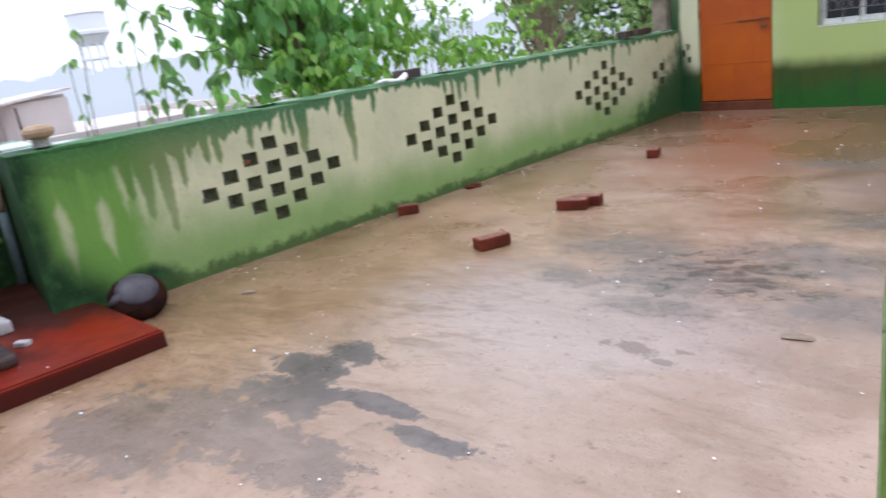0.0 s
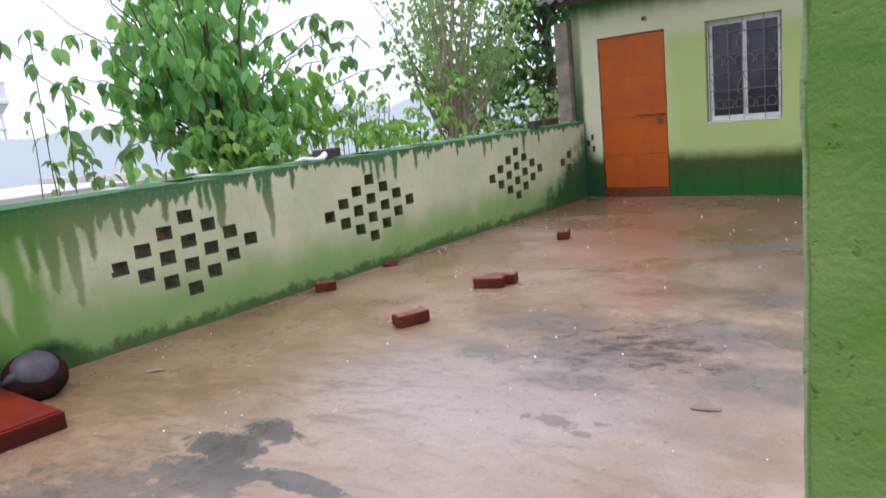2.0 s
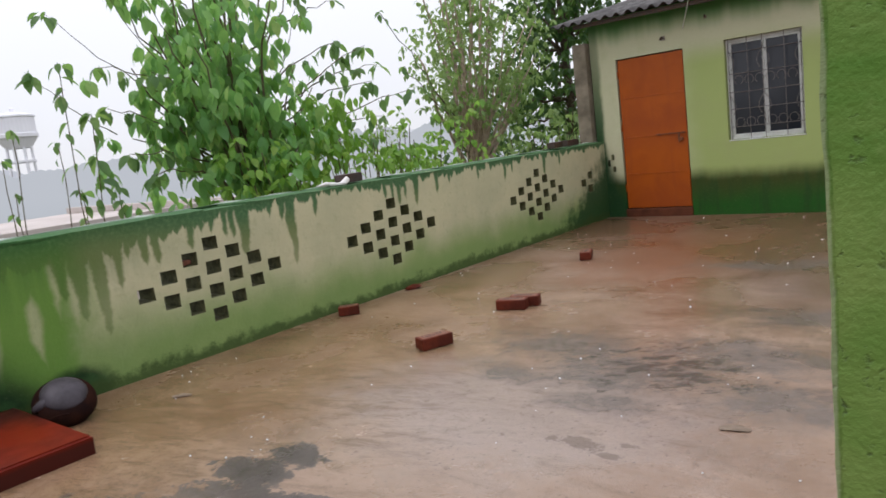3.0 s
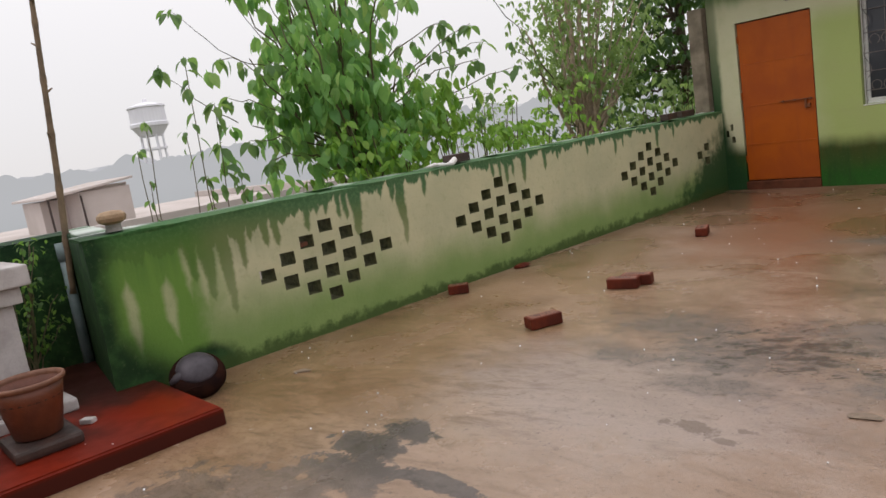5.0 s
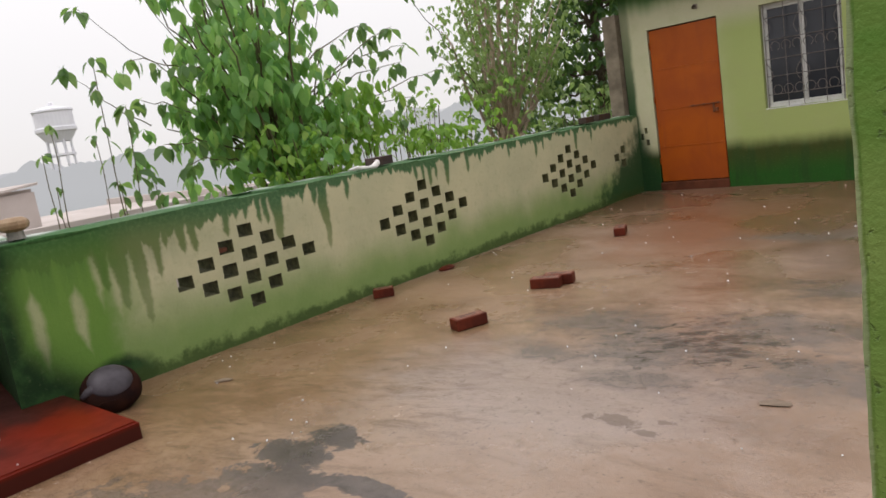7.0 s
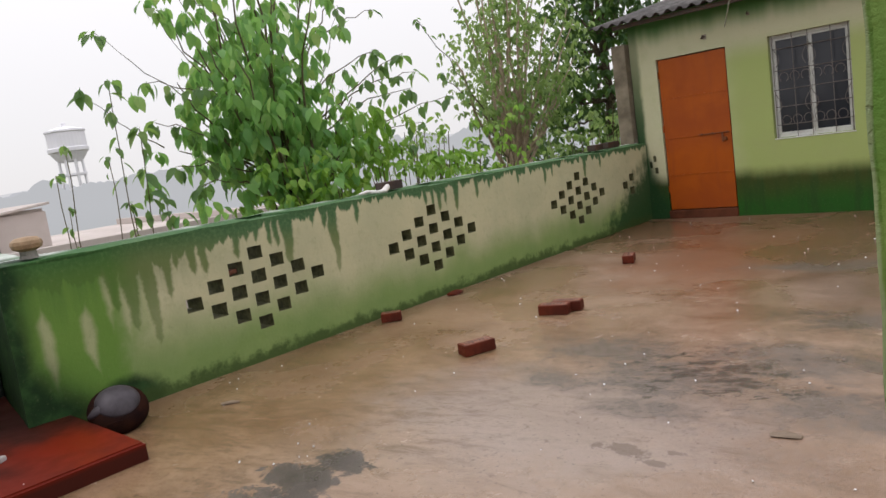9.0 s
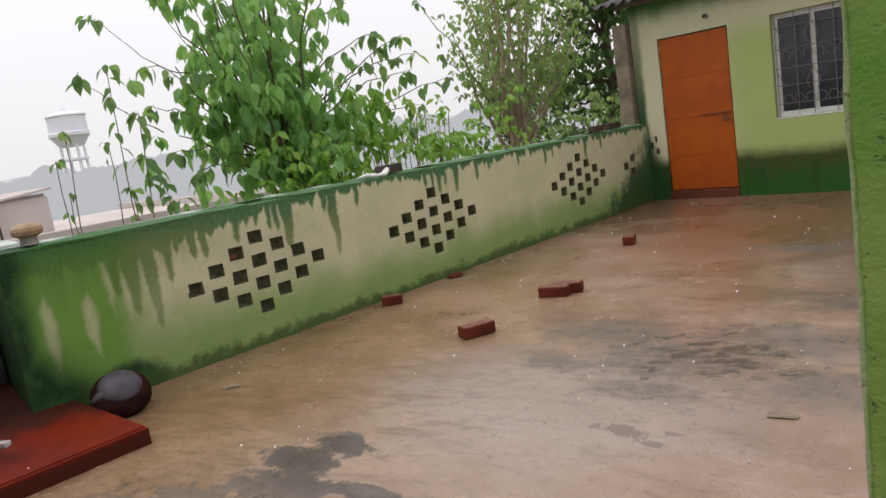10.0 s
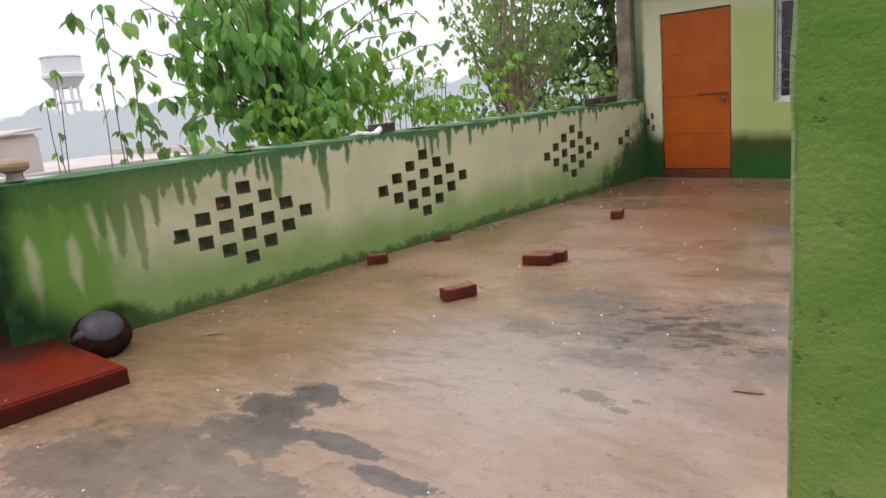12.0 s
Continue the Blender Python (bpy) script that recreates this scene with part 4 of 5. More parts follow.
# ---- red platform with its things ----
bm = bmesh.new()
outline = [(-1.098, -7.735), (0.004, -7.936), (0.004, -7.69), (0.97, -7.69), (0.93, -15.1), (-1.098, -15.1)]
low = [bm.verts.new((x, y, -0.01)) for x, y in outline]
top = [bm.verts.new((x, y, 0.10)) for x, y in outline]
bm.faces.new(low)
bm.faces.new(top)
for i in range(6):
    bm.faces.new((low[i], low[(i + 1) % 6], top[(i + 1) % 6], top[i]))
bmesh.ops.bevel(bm, geom=[e for e in bm.edges if e.verts[0].co.z > 0.05 and e.verts[1].co.z > 0.05], offset=0.012, segments=3, affect="EDGES")
platform = new("platform", mesh_of("platform", bm, M_RED))
tagged(platform, "low red oxide cement platform, wet with rain", "platform", kind="structure")

altar = thing("plant_pedestal", "square whitewashed masonry pedestal with a stepped cap", "pedestal", m=pose(-0.26, -8.55, 0.10, 0, 0, 2))
for nm, w, z0, z1 in (("base_step", 0.37, 0.0, 0.07), ("base_step", 0.29, 0.072, 0.15), ("shaft", 0.205, 0.152, 0.665), ("cap_tier", 0.25, 0.667, 0.765), ("cap_tier", 0.30, 0.767, 0.885)):
    part(nm, boxed(-w, w, -w, w, z0, z1, 0.012), M_WHITE, altar)


def flower_pot(x, y, z, s, label):
    pot = thing("flower_pot", label, "flower pot", "terracotta pots", pose(x, y, z) @ Matrix.Scale(s, 4))
    part("body", lathe([(0.10, 0.0), (0.112, 0.01), (0.150, 0.20), (0.165, 0.266), (0.156, 0.266), (0.145, 0.20), (0.10, 0.03), (0.02, 0.03)], wobble=0.004), M_TERRA, pot, smooth=True)
    part("rim", lathe([(0.163, 0.258), (0.174, 0.264), (0.177, 0.279), (0.172, 0.287), (0.160, 0.287), (0.154, 0.270), (0.155, 0.258)], cap=False), M_RIM, pot, "pale worn clay rim", True)
    part("soil", lathe([(0.149, 0.19), (0.149, 0.215), (0.08, 0.222), (0.01, 0.225)], 24), M_SOIL, pot)
    return pot


flower_pot(0.52, -8.47, 0.165, 1.02, "wet terracotta flower pot with a pale rim, no plant")
ob = new("stone_block", mesh_of("stone_block", boxed(0.34, 0.71, -8.63, -8.31, 0.10, 0.163, 0.02), M_STONE))
tagged(ob, "dark wet stone block under a flower pot", "stone block")
flower_pot(0.33, -8.92, 0.292, 0.9, "orange terracotta pot beside the white pedestal")
ob = new("stone_block", mesh_of("stone_block", boxed(0.16, 0.50, -9.10, -8.74, 0.10, 0.29, 0.02), M_WHITE))
tagged(ob, "whitewashed block beside the pedestal", "stone block")
bm = boxed(-0.055, 0.055, -0.035, 0.035, 0.0, 0.04, 0.01)
ob = new("tile_piece", mesh_of("tile_piece", bm, M_WHITE))
ob.matrix_basis = pose(0.42, -8.215, 0.10, 0, 0, 35) @ Matrix.Scale(0.72, 4)
tagged(ob, "broken white tile piece lying on the platform", "tile piece")

kettle = thing("cooking_pot", "upturned sooty round cooking pot with a wire handle", "cooking pot", m=pose(0.285, -7.53, 0.088, 0, 0, -14) @ pose(0, 0, 0, 0, 32, 0) @ Matrix.Scale(0.89, 4))
# two tones: near-black side, lighter grey bottom
part("belly", lathe([(0.110, -0.05), (0.165, -0.03), (0.190, 0.015), (0.189, 0.05), (0.176, 0.082), (0.157, 0.104), (0.134, 0.118)], 36), M_POT_DARK, kettle, "near-black side", True)
part("dome", lathe([(0.142, 0.108), (0.134, 0.126), (0.116, 0.146), (0.090, 0.163), (0.054, 0.175), (0.005, 0.180)], 36), M_POT, kettle, "grey metal bottom", True)
part("lip", tube(bmesh.new(), [(0.02, -0.085, 0.115), (0.04, -0.145, 0.10), (0.05, -0.19, 0.082)], [0.034, 0.032, 0.013], 14), M_POT, kettle, smooth=True)
bm = bmesh.new()
tube(bm, [(0.165 + 0.02 * math.sin(a * 0.5), -0.07 + 0.06 * math.cos(a * 0.5), 0.10 + 0.03 * math.sin(a * 0.5)) for a in range(0, 13)], [0.0035] * 13, 6)
part("wire_handle", bm, M_POT_DARK, kettle)

# pipe with the bamboo pole
pipe = thing("drain_pipe", "grey plastic pipe standing in the parapet corner", "pipe")
part("tube", tube(bmesh.new(), [(-1.045, -7.785, 0.10), (-1.045, -7.785, 0.98)], [0.036, 0.036], 18), M_PVC, pipe, smooth=True)
part("socket", tube(bmesh.new(), [(-1.045, -7.785, 0.86), (-1.045, -7.785, 0.99)], [0.043, 0.043], 18), M_PVC, pipe, smooth=True)
bm = bmesh.new()
pts, rad = [], []
for k in range(61):
    z = 0.62 + 3.2 * k / 60
    knot = 0.006 * (k % 7 == 0)
    pts.append((-1.045 + 0.09 * (z - 0.62) + 0.012 * math.sin(z * 2.0), -7.785 + 0.075 * (z - 0.75) + 0.01 * math.sin(z * 1.3), z))
    rad.append(0.025 - 0.0040 * (z - 0.6) + knot * 0.7)
pole = thing("bamboo_pole", "weathered bamboo pole rising from the pipe", "pole")
part("cane", tube(bm, pts, rad, 12), M_BAMBOO, pole, smooth=True)
for z in (1.72, 2.02, 2.33, 2.62):
    a = z * 7.0
    bm = bmesh.new()
    cx, cy = -1.045 + 0.09 * (z - 0.62), -7.785 + 0.075 * (z - 0.75)
    tube(bm, [(cx, cy, z), (cx + 0.055 * math.cos(a), cy + 0.055 * math.sin(a), z + 0.035)], [0.012, 0.004], 6)
    part("stub", bm, M_BAMBOO, pole)

# finial, rag and bricks on the coping
finial = thing("cement_finial", "buff cement knob on a short neck on the parapet", "finial", m=pose(-0.10, -7.70, WALL_Z + 0.024))
part("neck", lathe([(0.055, 0.0), (0.048, 0.02), (0.046, 0.05)], 12), M_CONC, finial)
part("knob", lathe([(0.046, 0.045), (0.080, 0.062), (0.088, 0.085), (0.084, 0.105), (0.060, 0.125), (0.02, 0.130)], 10), M_TAN, finial)


def one_brick(name="brick", marks=True, paint=M_BRICK):
    bm = bmesh.new()
    L, W, H = 0.115, 0.055, 0.0375
    box(bm, -L, L, -W, W, 0.0, 2 * H, 0.006)
    for v in bm.verts:
        q = v.co * 30.0
        v.co += Vector((noise.noise(q), noise.noise(q + Vector((5, 0, 0))), noise.noise(q + Vector((0, 5, 0))) * (v.co.z > 0.01))) * 0.0035
    ob = thing(name, "", "")
    part("block", bm, paint, ob)
    if marks:
        # lit top painted as a paler plate, the shaded recessed stamp as dark bars
        part("frog_face", boxed(-0.098, 0.098, -0.042, 0.042, 0.0752, 0.0775), M_PALE_BRICK, ob, "brick top painted in a paler, lit tone with a stamped frog")
        for x0, x1, y0, y1 in ((-0.082, 0.082, 0.024, 0.030), (-0.082, 0.082, -0.030, -0.024), (-0.082, -0.076, -0.023, 0.023), (0.076, 0.082, -0.023, 0.023)):
            part("frog_groove", boxed(x0, x1, y0, y1, 0.0770, 0.0782), M_STONE, ob)
        for k in range(5):
            part("stamp_bar", boxed(-0.062 + 0.026 * k, -0.046 + 0.026 * k, -0.015, 0.015, 0.0770, 0.0782), M_STONE, ob)
    return ob


first = one_brick()
first.matrix_basis = pose(1.522, -5.682, 0.004, 0, 0, 68)
tagged(first, "wet red brick lying alone on the terrace floor", "brick", "loose bricks")
for x, y, z, a, label in ((1.495, -4.708, 0.004, 18, "red brick laid close beside a second one"), (1.530, -4.580, 0.004, 18, "red brick laid close beside a second one"),
                          (1.115, -2.80, 0.004, 112, "red brick lying alone far down the terrace"), (0.185, -5.185, 0.004, 44, "broken red brick lying near the foot of the parapet")):
    short = Matrix.Diagonal((0.74, 0.95, 0.95, 1.0)) if a == 44 else Matrix.Identity(4)
    tagged(copy_thing(first, pose(x, y, z, 0, 0, a) @ short), label)
dark = one_brick(marks=False, paint=M_STONE)
dark.matrix_basis = pose(-0.10, -4.72, WALL_Z + 0.027, 0, 0, 86)
tagged(dark, "dark wet brick on the parapet beside a rag", "brick", "bricks on the parapet")
for x, y, a in ((-0.11, -1.12, 95), (-0.12, -0.72, 80)):
    tagged(copy_thing(dark, pose(x, y, WALL_Z + 0.027, 0, 0, a)), "dark brick on the parapet coping")
shard = bmesh.new()
bmesh.ops.create_icosphere(shard, subdivisions=2, radius=0.09)
for v in shard.verts:
    v.co = Vector((v.co.x, v.co.y * 0.6, max(-0.012, v.co.z * 0.3))) * (1 + 0.3 * noise.noise(v.co * 25))
ob = new("brick_shard", mesh_of("brick_shard", shard, M_BRICK))
ob.matrix_basis = pose(0.09, -4.27, 0.014, 0, 0, 80)
tagged(ob, "flat broken brick shard at the foot of the parapet", "brick shard")

bm = boxed(-0.035, 0.035, -0.045, 0.045, 0.0, 0.035, 0.01)
ob = new("brick_shard", mesh_of("brick_shard", bm, M_PALE_BRICK))
ob.matrix_basis = pose(-0.085, -6.43, 0.674, 0, 0, 25)
tagged(ob, "small brick piece lodged in an opening of the parapet", "brick shard")

bm = bmesh.new()
pts = [Vector((-0.07 + 0.025 * math.sin(k * 1.3), -5.12 + 0.047 * k, WALL_Z + 0.040 + 0.012 * math.sin(k * 0.9) + (0.03 if 7 <= k <= 8 else 0))) for k in range(9)]
tube(bm, pts, [0.012, 0.018, 0.022, 0.020, 0.026, 0.024, 0.030, 0.036, 0.014], 10)
for v in bm.verts:
    v.co += Vector((1, 1, 1)) * 0.006 * noise.noise(v.co * 60)
for v in bm.verts:
    v.co.z = WALL_Z + 0.026 + (v.co.z - WALL_Z - 0.026) * 0.75 + 0.010 * noise.noise(v.co * 35)
ob = new("rag", mesh_of("rag", bm, M_RAG, True))
tagged(ob, "twisted wet white rag on the parapet coping", "rag")

# small twigs and leaves on the floor
rng = random.Random(5)
for x, y, a, s in ((3.625, -6.24, 10, 0.12), (0.62, -7.0, 40, 0.11)):
    bm = bmesh.new()
    tube(bm, [(-s / 2, 0, 0.008), (0, 0.1 * s, 0.012), (s / 2, 0, 0.008)], [0.020, 0.034, 0.017], 9)
    bmesh.ops.scale(bm, vec=(1, 1, 0.16), verts=bm.verts)
    ob = new("bark_flake", mesh_of("bark_flake", bm, M_FLAKE))
    ob.matrix_basis = pose(x, y, 0.004, 0, 0, a)
    tagged(ob, "flake of dark wet bark on the terrace floor", "bark flake", "bark flakes")

# hailstones
verts, faces = [], []
for k in range(115):
    x, y = rng.uniform(0.15, 4.3), -0.3 - 8.2 * rng.random()
    r = rng.choice((0.003, 0.004, 0.005, 0.006)) * (1.0 if y < -5 else 1.35)
    if y < -7.6 and x < 1.0:
        z = 0.10
    else:
        z = 0.0
    b0 = len(verts)
    verts += [(x + r * 1.3, y, z + r), (x - r, y, z + r), (x, y + r, z + r), (x, y - r * 1.2, z + r), (x, y, z + 2 * r), (x, y, z)]
    faces += [tuple(b0 + q for q in f) for f in ((0, 2, 4), (2, 1, 4), (1, 3, 4), (3, 0, 4), (2, 0, 5), (1, 2, 5), (3, 1, 5), (0, 3, 5))]
me = bpy.data.meshes.new("hailstones")
me.from_pydata(verts, [], faces)
me.materials.append(M_HAIL)
tagged(new("hailstones", me), "scattered small white hailstones on the wet floor", "hail", kind="stuff")


# ---- plants ----
def leaf_shape(long, wide, fold=0.25, droop=0.25):
    """Points and faces of one leaf that grows along +x from its stalk, folded on its midrib."""
    pts, fcs = [], []
    prof = ((0.0, 0.03), (0.14, 0.05), (0.28, 0.36), (0.5, 0.5), (0.75, 0.36), (1.0, 0.0))
    for s, w in prof:
        z = -droop * long * s * s
        pts += [(s * long, w * wide, z + fold * w * wide), (s * long, 0.0, z), (s * long, -w * wide, z + fold * w * wide)]
    for k in range(len(prof) - 1):
        a, b = 3 * k, 3 * k + 3
        fcs += [(a, a + 1, b + 1, b), (a + 1, a + 2, b + 2, b + 1)]
    return np.array(pts), fcs


def turn_matrix(rng, heading, dip):
    return Euler((rng.uniform(-0.5, 0.5), dip, heading)).to_matrix()


def leaf_cloud(name, spots, material, parent, rng, size, wide=0.55, droop=0.3):
    """One mesh of many leaves. spots: (place, heading, dip)."""
    pts, fcs = leaf_shape(1.0, wide, 0.25, droop)
    allv, allf = [], []
    for p, heading, dip in spots:
        s = size * rng.uniform(0.6, 1.2)
        v = (pts * s) @ np.array(turn_matrix(rng, heading, dip)).T + np.array(p)
        o = len(allv) * len(pts)
        allv.append(v)
        allf += [tuple(o + q for q in f) for f in fcs]
    me = bpy.data.meshes.new(name)
    me.from_pydata(np.concatenate(allv).tolist(), [], allf)
    me.materials.append(material)
    me.polygons.foreach_set("use_smooth", [True] * len(me.polygons))
    ob = new(name, me)
    ob.parent = parent
    return ob


def bough(start, end, rng, sag=0.15, n=8, wiggle=0.06):
    a, b = Vector(start), Vector(end)
    out = []
    for k in range(n + 1):
        f = k / n
        p = a.lerp(b, f)
        p.z += sag * math.sin(math.pi * f)
        if 0 < k < n:
            p += Vector((rng.uniform(-1, 1), rng.uniform(-1, 1), rng.uniform(-1, 1))) * wiggle
        out.append(p)
    return out


def whorl(p, rng, n, spread=0.04, dips=(0.1, 1.1)):
    h = rng.uniform(0, 6.28)
    return [((p[0] + rng.uniform(-spread, spread), p[1] + rng.uniform(-spread, spread), p[2] + rng.uniform(-spread, spread)),
             h + 6.28 * k / n + rng.uniform(-0.4, 0.4), rng.uniform(*dips)) for k in range(n)]


# the large-leaved tree just outside the parapet
rng = random.Random(11)
tree = thing("tree", "large-leaved bright green tree rising just outside the parapet", "tree")
bm = bmesh.new()
tube(bm, bough((-2.35, -4.05, -3.4), (-2.35, -4.05, 1.0), rng, 0.0, 8, 0.04), [0.13 - 0.008 * k for k in range(9)], 12)
part("trunk", bm, M_BARK, tree, smooth=True)
spots, limb_ends = [], []
for k in range(30):
    a = 2 * math.pi * (k * 0.618 % 1.0)
    up = rng.uniform(0.35, 3.3)
    r = 1.12 * math.sqrt(max(0.06, 1 - ((up - 1.1) / 2.4) ** 2)) * rng.uniform(0.65, 1.05)
    end = (-2.35 + 0.8 * r * math.cos(a), -4.28 + r * math.sin(a), 1.0 + up)
    limb = bough((-2.35, -4.05, rng.uniform(0.2, 0.9)), end, rng, 0.12)
    bm = bmesh.new()
    tube(bm, limb, [0.022 - 0.002 * q for q in range(9)], 6)
    part("limb", bm, M_TWIG, tree, smooth=True)
    limb_ends.append(limb)
    for p in limb[3:]:
        for _ in range(3 if p.z < 2.5 else 2):
            q = p + Vector((rng.gauss(0, 0.16), rng.gauss(0, 0.18), rng.gauss(0, 0.17)))
            spots += whorl(q, rng, rng.randint(3, 6), dips=(0.45, 1.4))
for _ in range(120):
    up = rng.uniform(0.0, 1.9)
    wide_at = 0.50 * (1.0 - 0.22 * up)
    spots += whorl(Vector((-2.35 + rng.gauss(0, 0.40), -4.50 + rng.gauss(0, wide_at), 1.0 + up)), rng, rng.randint(4, 6), 0.07, (0.45, 1.4))
leaf_cloud("crown", spots, M_LEAF, tree, rng, 0.19, 0.52, 0.35)

spots = []
for _ in range(46):
    spots += whorl(Vector((-1.9 + rng.gauss(0, 0.2), rng.uniform(-3.75, -2.75), rng.uniform(1.15, 2.0))), rng, 4, 0.07, (0.4, 1.3))
leaf_cloud("young_leaves", spots, M_LEAF_PALE, tree, rng, 0.17, 0.52, 0.35)

# long shoots with single leaves
base_pts, base_fcs = leaf_shape(1.0, 0.52, 0.28, 0.4)
leaf_mesh = bpy.data.meshes.new("leaf")
leaf_mesh.from_pydata(base_pts.tolist(), [], base_fcs)
leaf_mesh.materials.append(M_LEAF_ONE)
leaf_mesh.polygons.foreach_set("use_smooth", [True] * len(leaf_mesh.polygons))


def shoot(owner, points, rng, leaves, size=0.20, r=0.011, tip=4, mat=M_TWIG, low=0.45):
    bm = bmesh.new()
    n = len(points)
    tube(bm, points, [r * (1 - 0.65 * k / (n - 1)) for k in range(n)], 6)
    twig = part("shoot", bm, mat, owner, smooth=True)
    put_at = [points[-1]] * tip
    for _ in range(leaves):
        f = rng.uniform(low, 1.0) * (n - 1)
        k = min(n - 2, int(f))
        put_at.append(points[k].lerp(points[k + 1], f - k))
    for p in put_at:
        lf = new("leaf", leaf_mesh)
        lf.parent = twig
        s = size * rng.uniform(0.55, 1.15)
        lf.matrix_basis = Matrix.LocRotScale(Vector(p) + Vector((rng.uniform(-1, 1), rng.uniform(-1, 1), rng.uniform(-1, 1))) * 0.03, Euler((rng.uniform(-0.5, 0.5), rng.uniform(0.1, 1.2), rng.uniform(0, 6.28))), (s, s, s))


for a, b, leaves in (((-2.3, -4.6, 1.5), (-2.3, -5.65, 2.00), 10), ((-2.3, -4.5, 1.3), (-2.2, -5.55, 1.55), 10), ((-2.3, -4.6, 2.0), (-2.3, -5.67, 2.38), 7),
                     ((-2.3, -3.8, 2.1), (-2.3, -2.55, 2.70), 14), ((-2.3, -3.7, 1.7), (-2.2, -2.1, 2.2), 10), ((-2.3, -3.7, 1.5), (-2.4, -1.75, 1.75), 12),
                     ((-2.3, -3.8, 2.4), (-2.5, -2.7, 3.7), 6), ((-2.3, -3.7, 1.3), (-2.1, -2.3, 1.45), 12), ((-2.3, -4.1, 2.8), (-2.3, -3.6, 4.2), 8),
                     ((-2.3, -4.2, 2.8), (-2.2, -4.6, 4.3), 8), ((-2.3, -4.4, 1.7), (-2.0, -5.3, 2.3), 9), ((-2.3, -3.6, 1.8), (-2.0, -2.35, 2.62), 16),
                     ((-2.3, -3.6, 1.9), (-2.1, -2.05, 2.40), 12), ((-2.4, -3.8, 2.6), (-2.6, -2.2, 3.3), 4), ((-2.3, -4.6, 1.2), (-2.1, -5.45, 1.30), 8),
                     ((-2.3, -3.7, 1.4), (-2.0, -1.6, 2.05), 6), ((-2.3, -4.2, 2.5), (-2.3, -5.0, 3.25), 5)):
    shoot(tree, bough(a, b, rng, 0.10, 9, 0.035), rng, leaves)
# long bare arching shoots that end in a few hanging leaves
for a, b in (((-2.3, -5.1, 2.15), (-2.3, -6.08, 2.87)), ((-2.3, -5.6, 1.75), (-2.3, -6.32, 2.34)), ((-2.3, -4.9, 2.3), (-2.3, -5.46, 3.08)),
             ((-2.3, -4.7, 2.5), (-2.4, -5.15, 3.35)), ((-2.3, -3.6, 2.2), (-2.3, -3.05, 3.25))):
    shoot(tree, bough(a, b, rng, -0.05, 9, 0.015), rng, 1, 0.19, 0.0065, 4, low=0.9)

# thin saplings beside it: bare stems, leaves at the tip and low down
for x, y, z, lean, leaves, low, size in ((-2.3, -6.62, 1.84, 0.08, 1, 0.97, 0.13), (-2.3, -6.70, 1.60, 0.04, 1, 0.97, 0.11), (-2.3, -6.20, 1.70, 0.03, 1, 0.97, 0.09),
                                         (-2.3, -6.08, 2.42, 0.05, 11, 0.84, 0.17), (-2.25, -5.98, 1.95, 0.14, 15, 0.84, 0.20), (-2.5, -6.55, 1.30, 0.02, 7, 0.90, 0.10),
                                         (-2.6, -5.95, 1.25, 0.05, 14, 0.90, 0.13), (-2.6, -5.60, 1.30, 0.06, 20, 0.88, 0.15)):
    sap = thing("sapling", "thin leggy sapling with few drooping leaves", "sapling", "saplings beyond the parapet")
    shoot(sap, bough((x, y - lean, -3.4), (x, y + lean, z), rng, 0.0, 18, 0.012), rng, leaves, size, 0.012, 4, low=low)

# low yellow-green shrub behind the coping
shrub = thing("shrub", "yellow-green shrub showing over the parapet", "shrub")
spots = []
for k in range(34):
    end = (rng.uniform(-2.0, -1.2), rng.uniform(-4.7, -1.2), rng.uniform(0.85, 1.62))
    st = bough((-1.7, -3.0 + 0.4 * (end[1] + 3.0), -3.4), end, rng, 0.0, 6, 0.05)
    bm = bmesh.new()
    tube(bm, st, [0.015 - 0.0015 * q for q in range(7)], 5)
    part("stem", bm, M_TWIG, shrub)
    for _ in range(7):
        spots += whorl(Vector(end) + Vector((rng.gauss(0, 0.12), rng.gauss(0, 0.2), rng.gauss(-0.1, 0.14))), rng, 4)
leaf_cloud("foliage", spots, M_LEAF_PALE, shrub, rng, 0.13, 0.55, 0.3)

def low_shrub(x0, x1, y0, y1, z0, z1, stems, leaf, seed):
    rng = random.Random(seed)
    sh = thing("shrub", "leafy shrub showing over the far end of the parapet", "shrub")
    spots = []
    for k in range(stems):
        end = (rng.uniform(x0, x1), rng.uniform(y0, y1), rng.uniform(z0, z1))
        st = bough(((x0 + x1) / 2, (y0 + y1) / 2 + 0.3 * (end[1] - (y0 + y1) / 2), -3.4), end, rng, 0.0, 6, 0.05)
        bm = bmesh.new()
        tube(bm, st, [0.015 - 0.0015 * q for q in range(7)], 5)
        part("stem", bm, M_TWIG, sh)
        for _ in range(6):
            spots += whorl(Vector(end) + Vector((rng.gauss(0, 0.14), rng.gauss(0, 0.2), rng.gauss(-0.1, 0.16))), rng, 4)
    leaf_cloud("foliage", spots, M_LEAF_GREY, sh, rng, leaf, 0.55, 0.3)


low_shrub(-2.0, -1.0, 0.6, 2.6, 0.9, 1.75, 18, 0.13, 61)
low_shrub(-4.2, -3.0, -2.4, 0.2, 0.5, 1.75, 22, 0.085, 67)

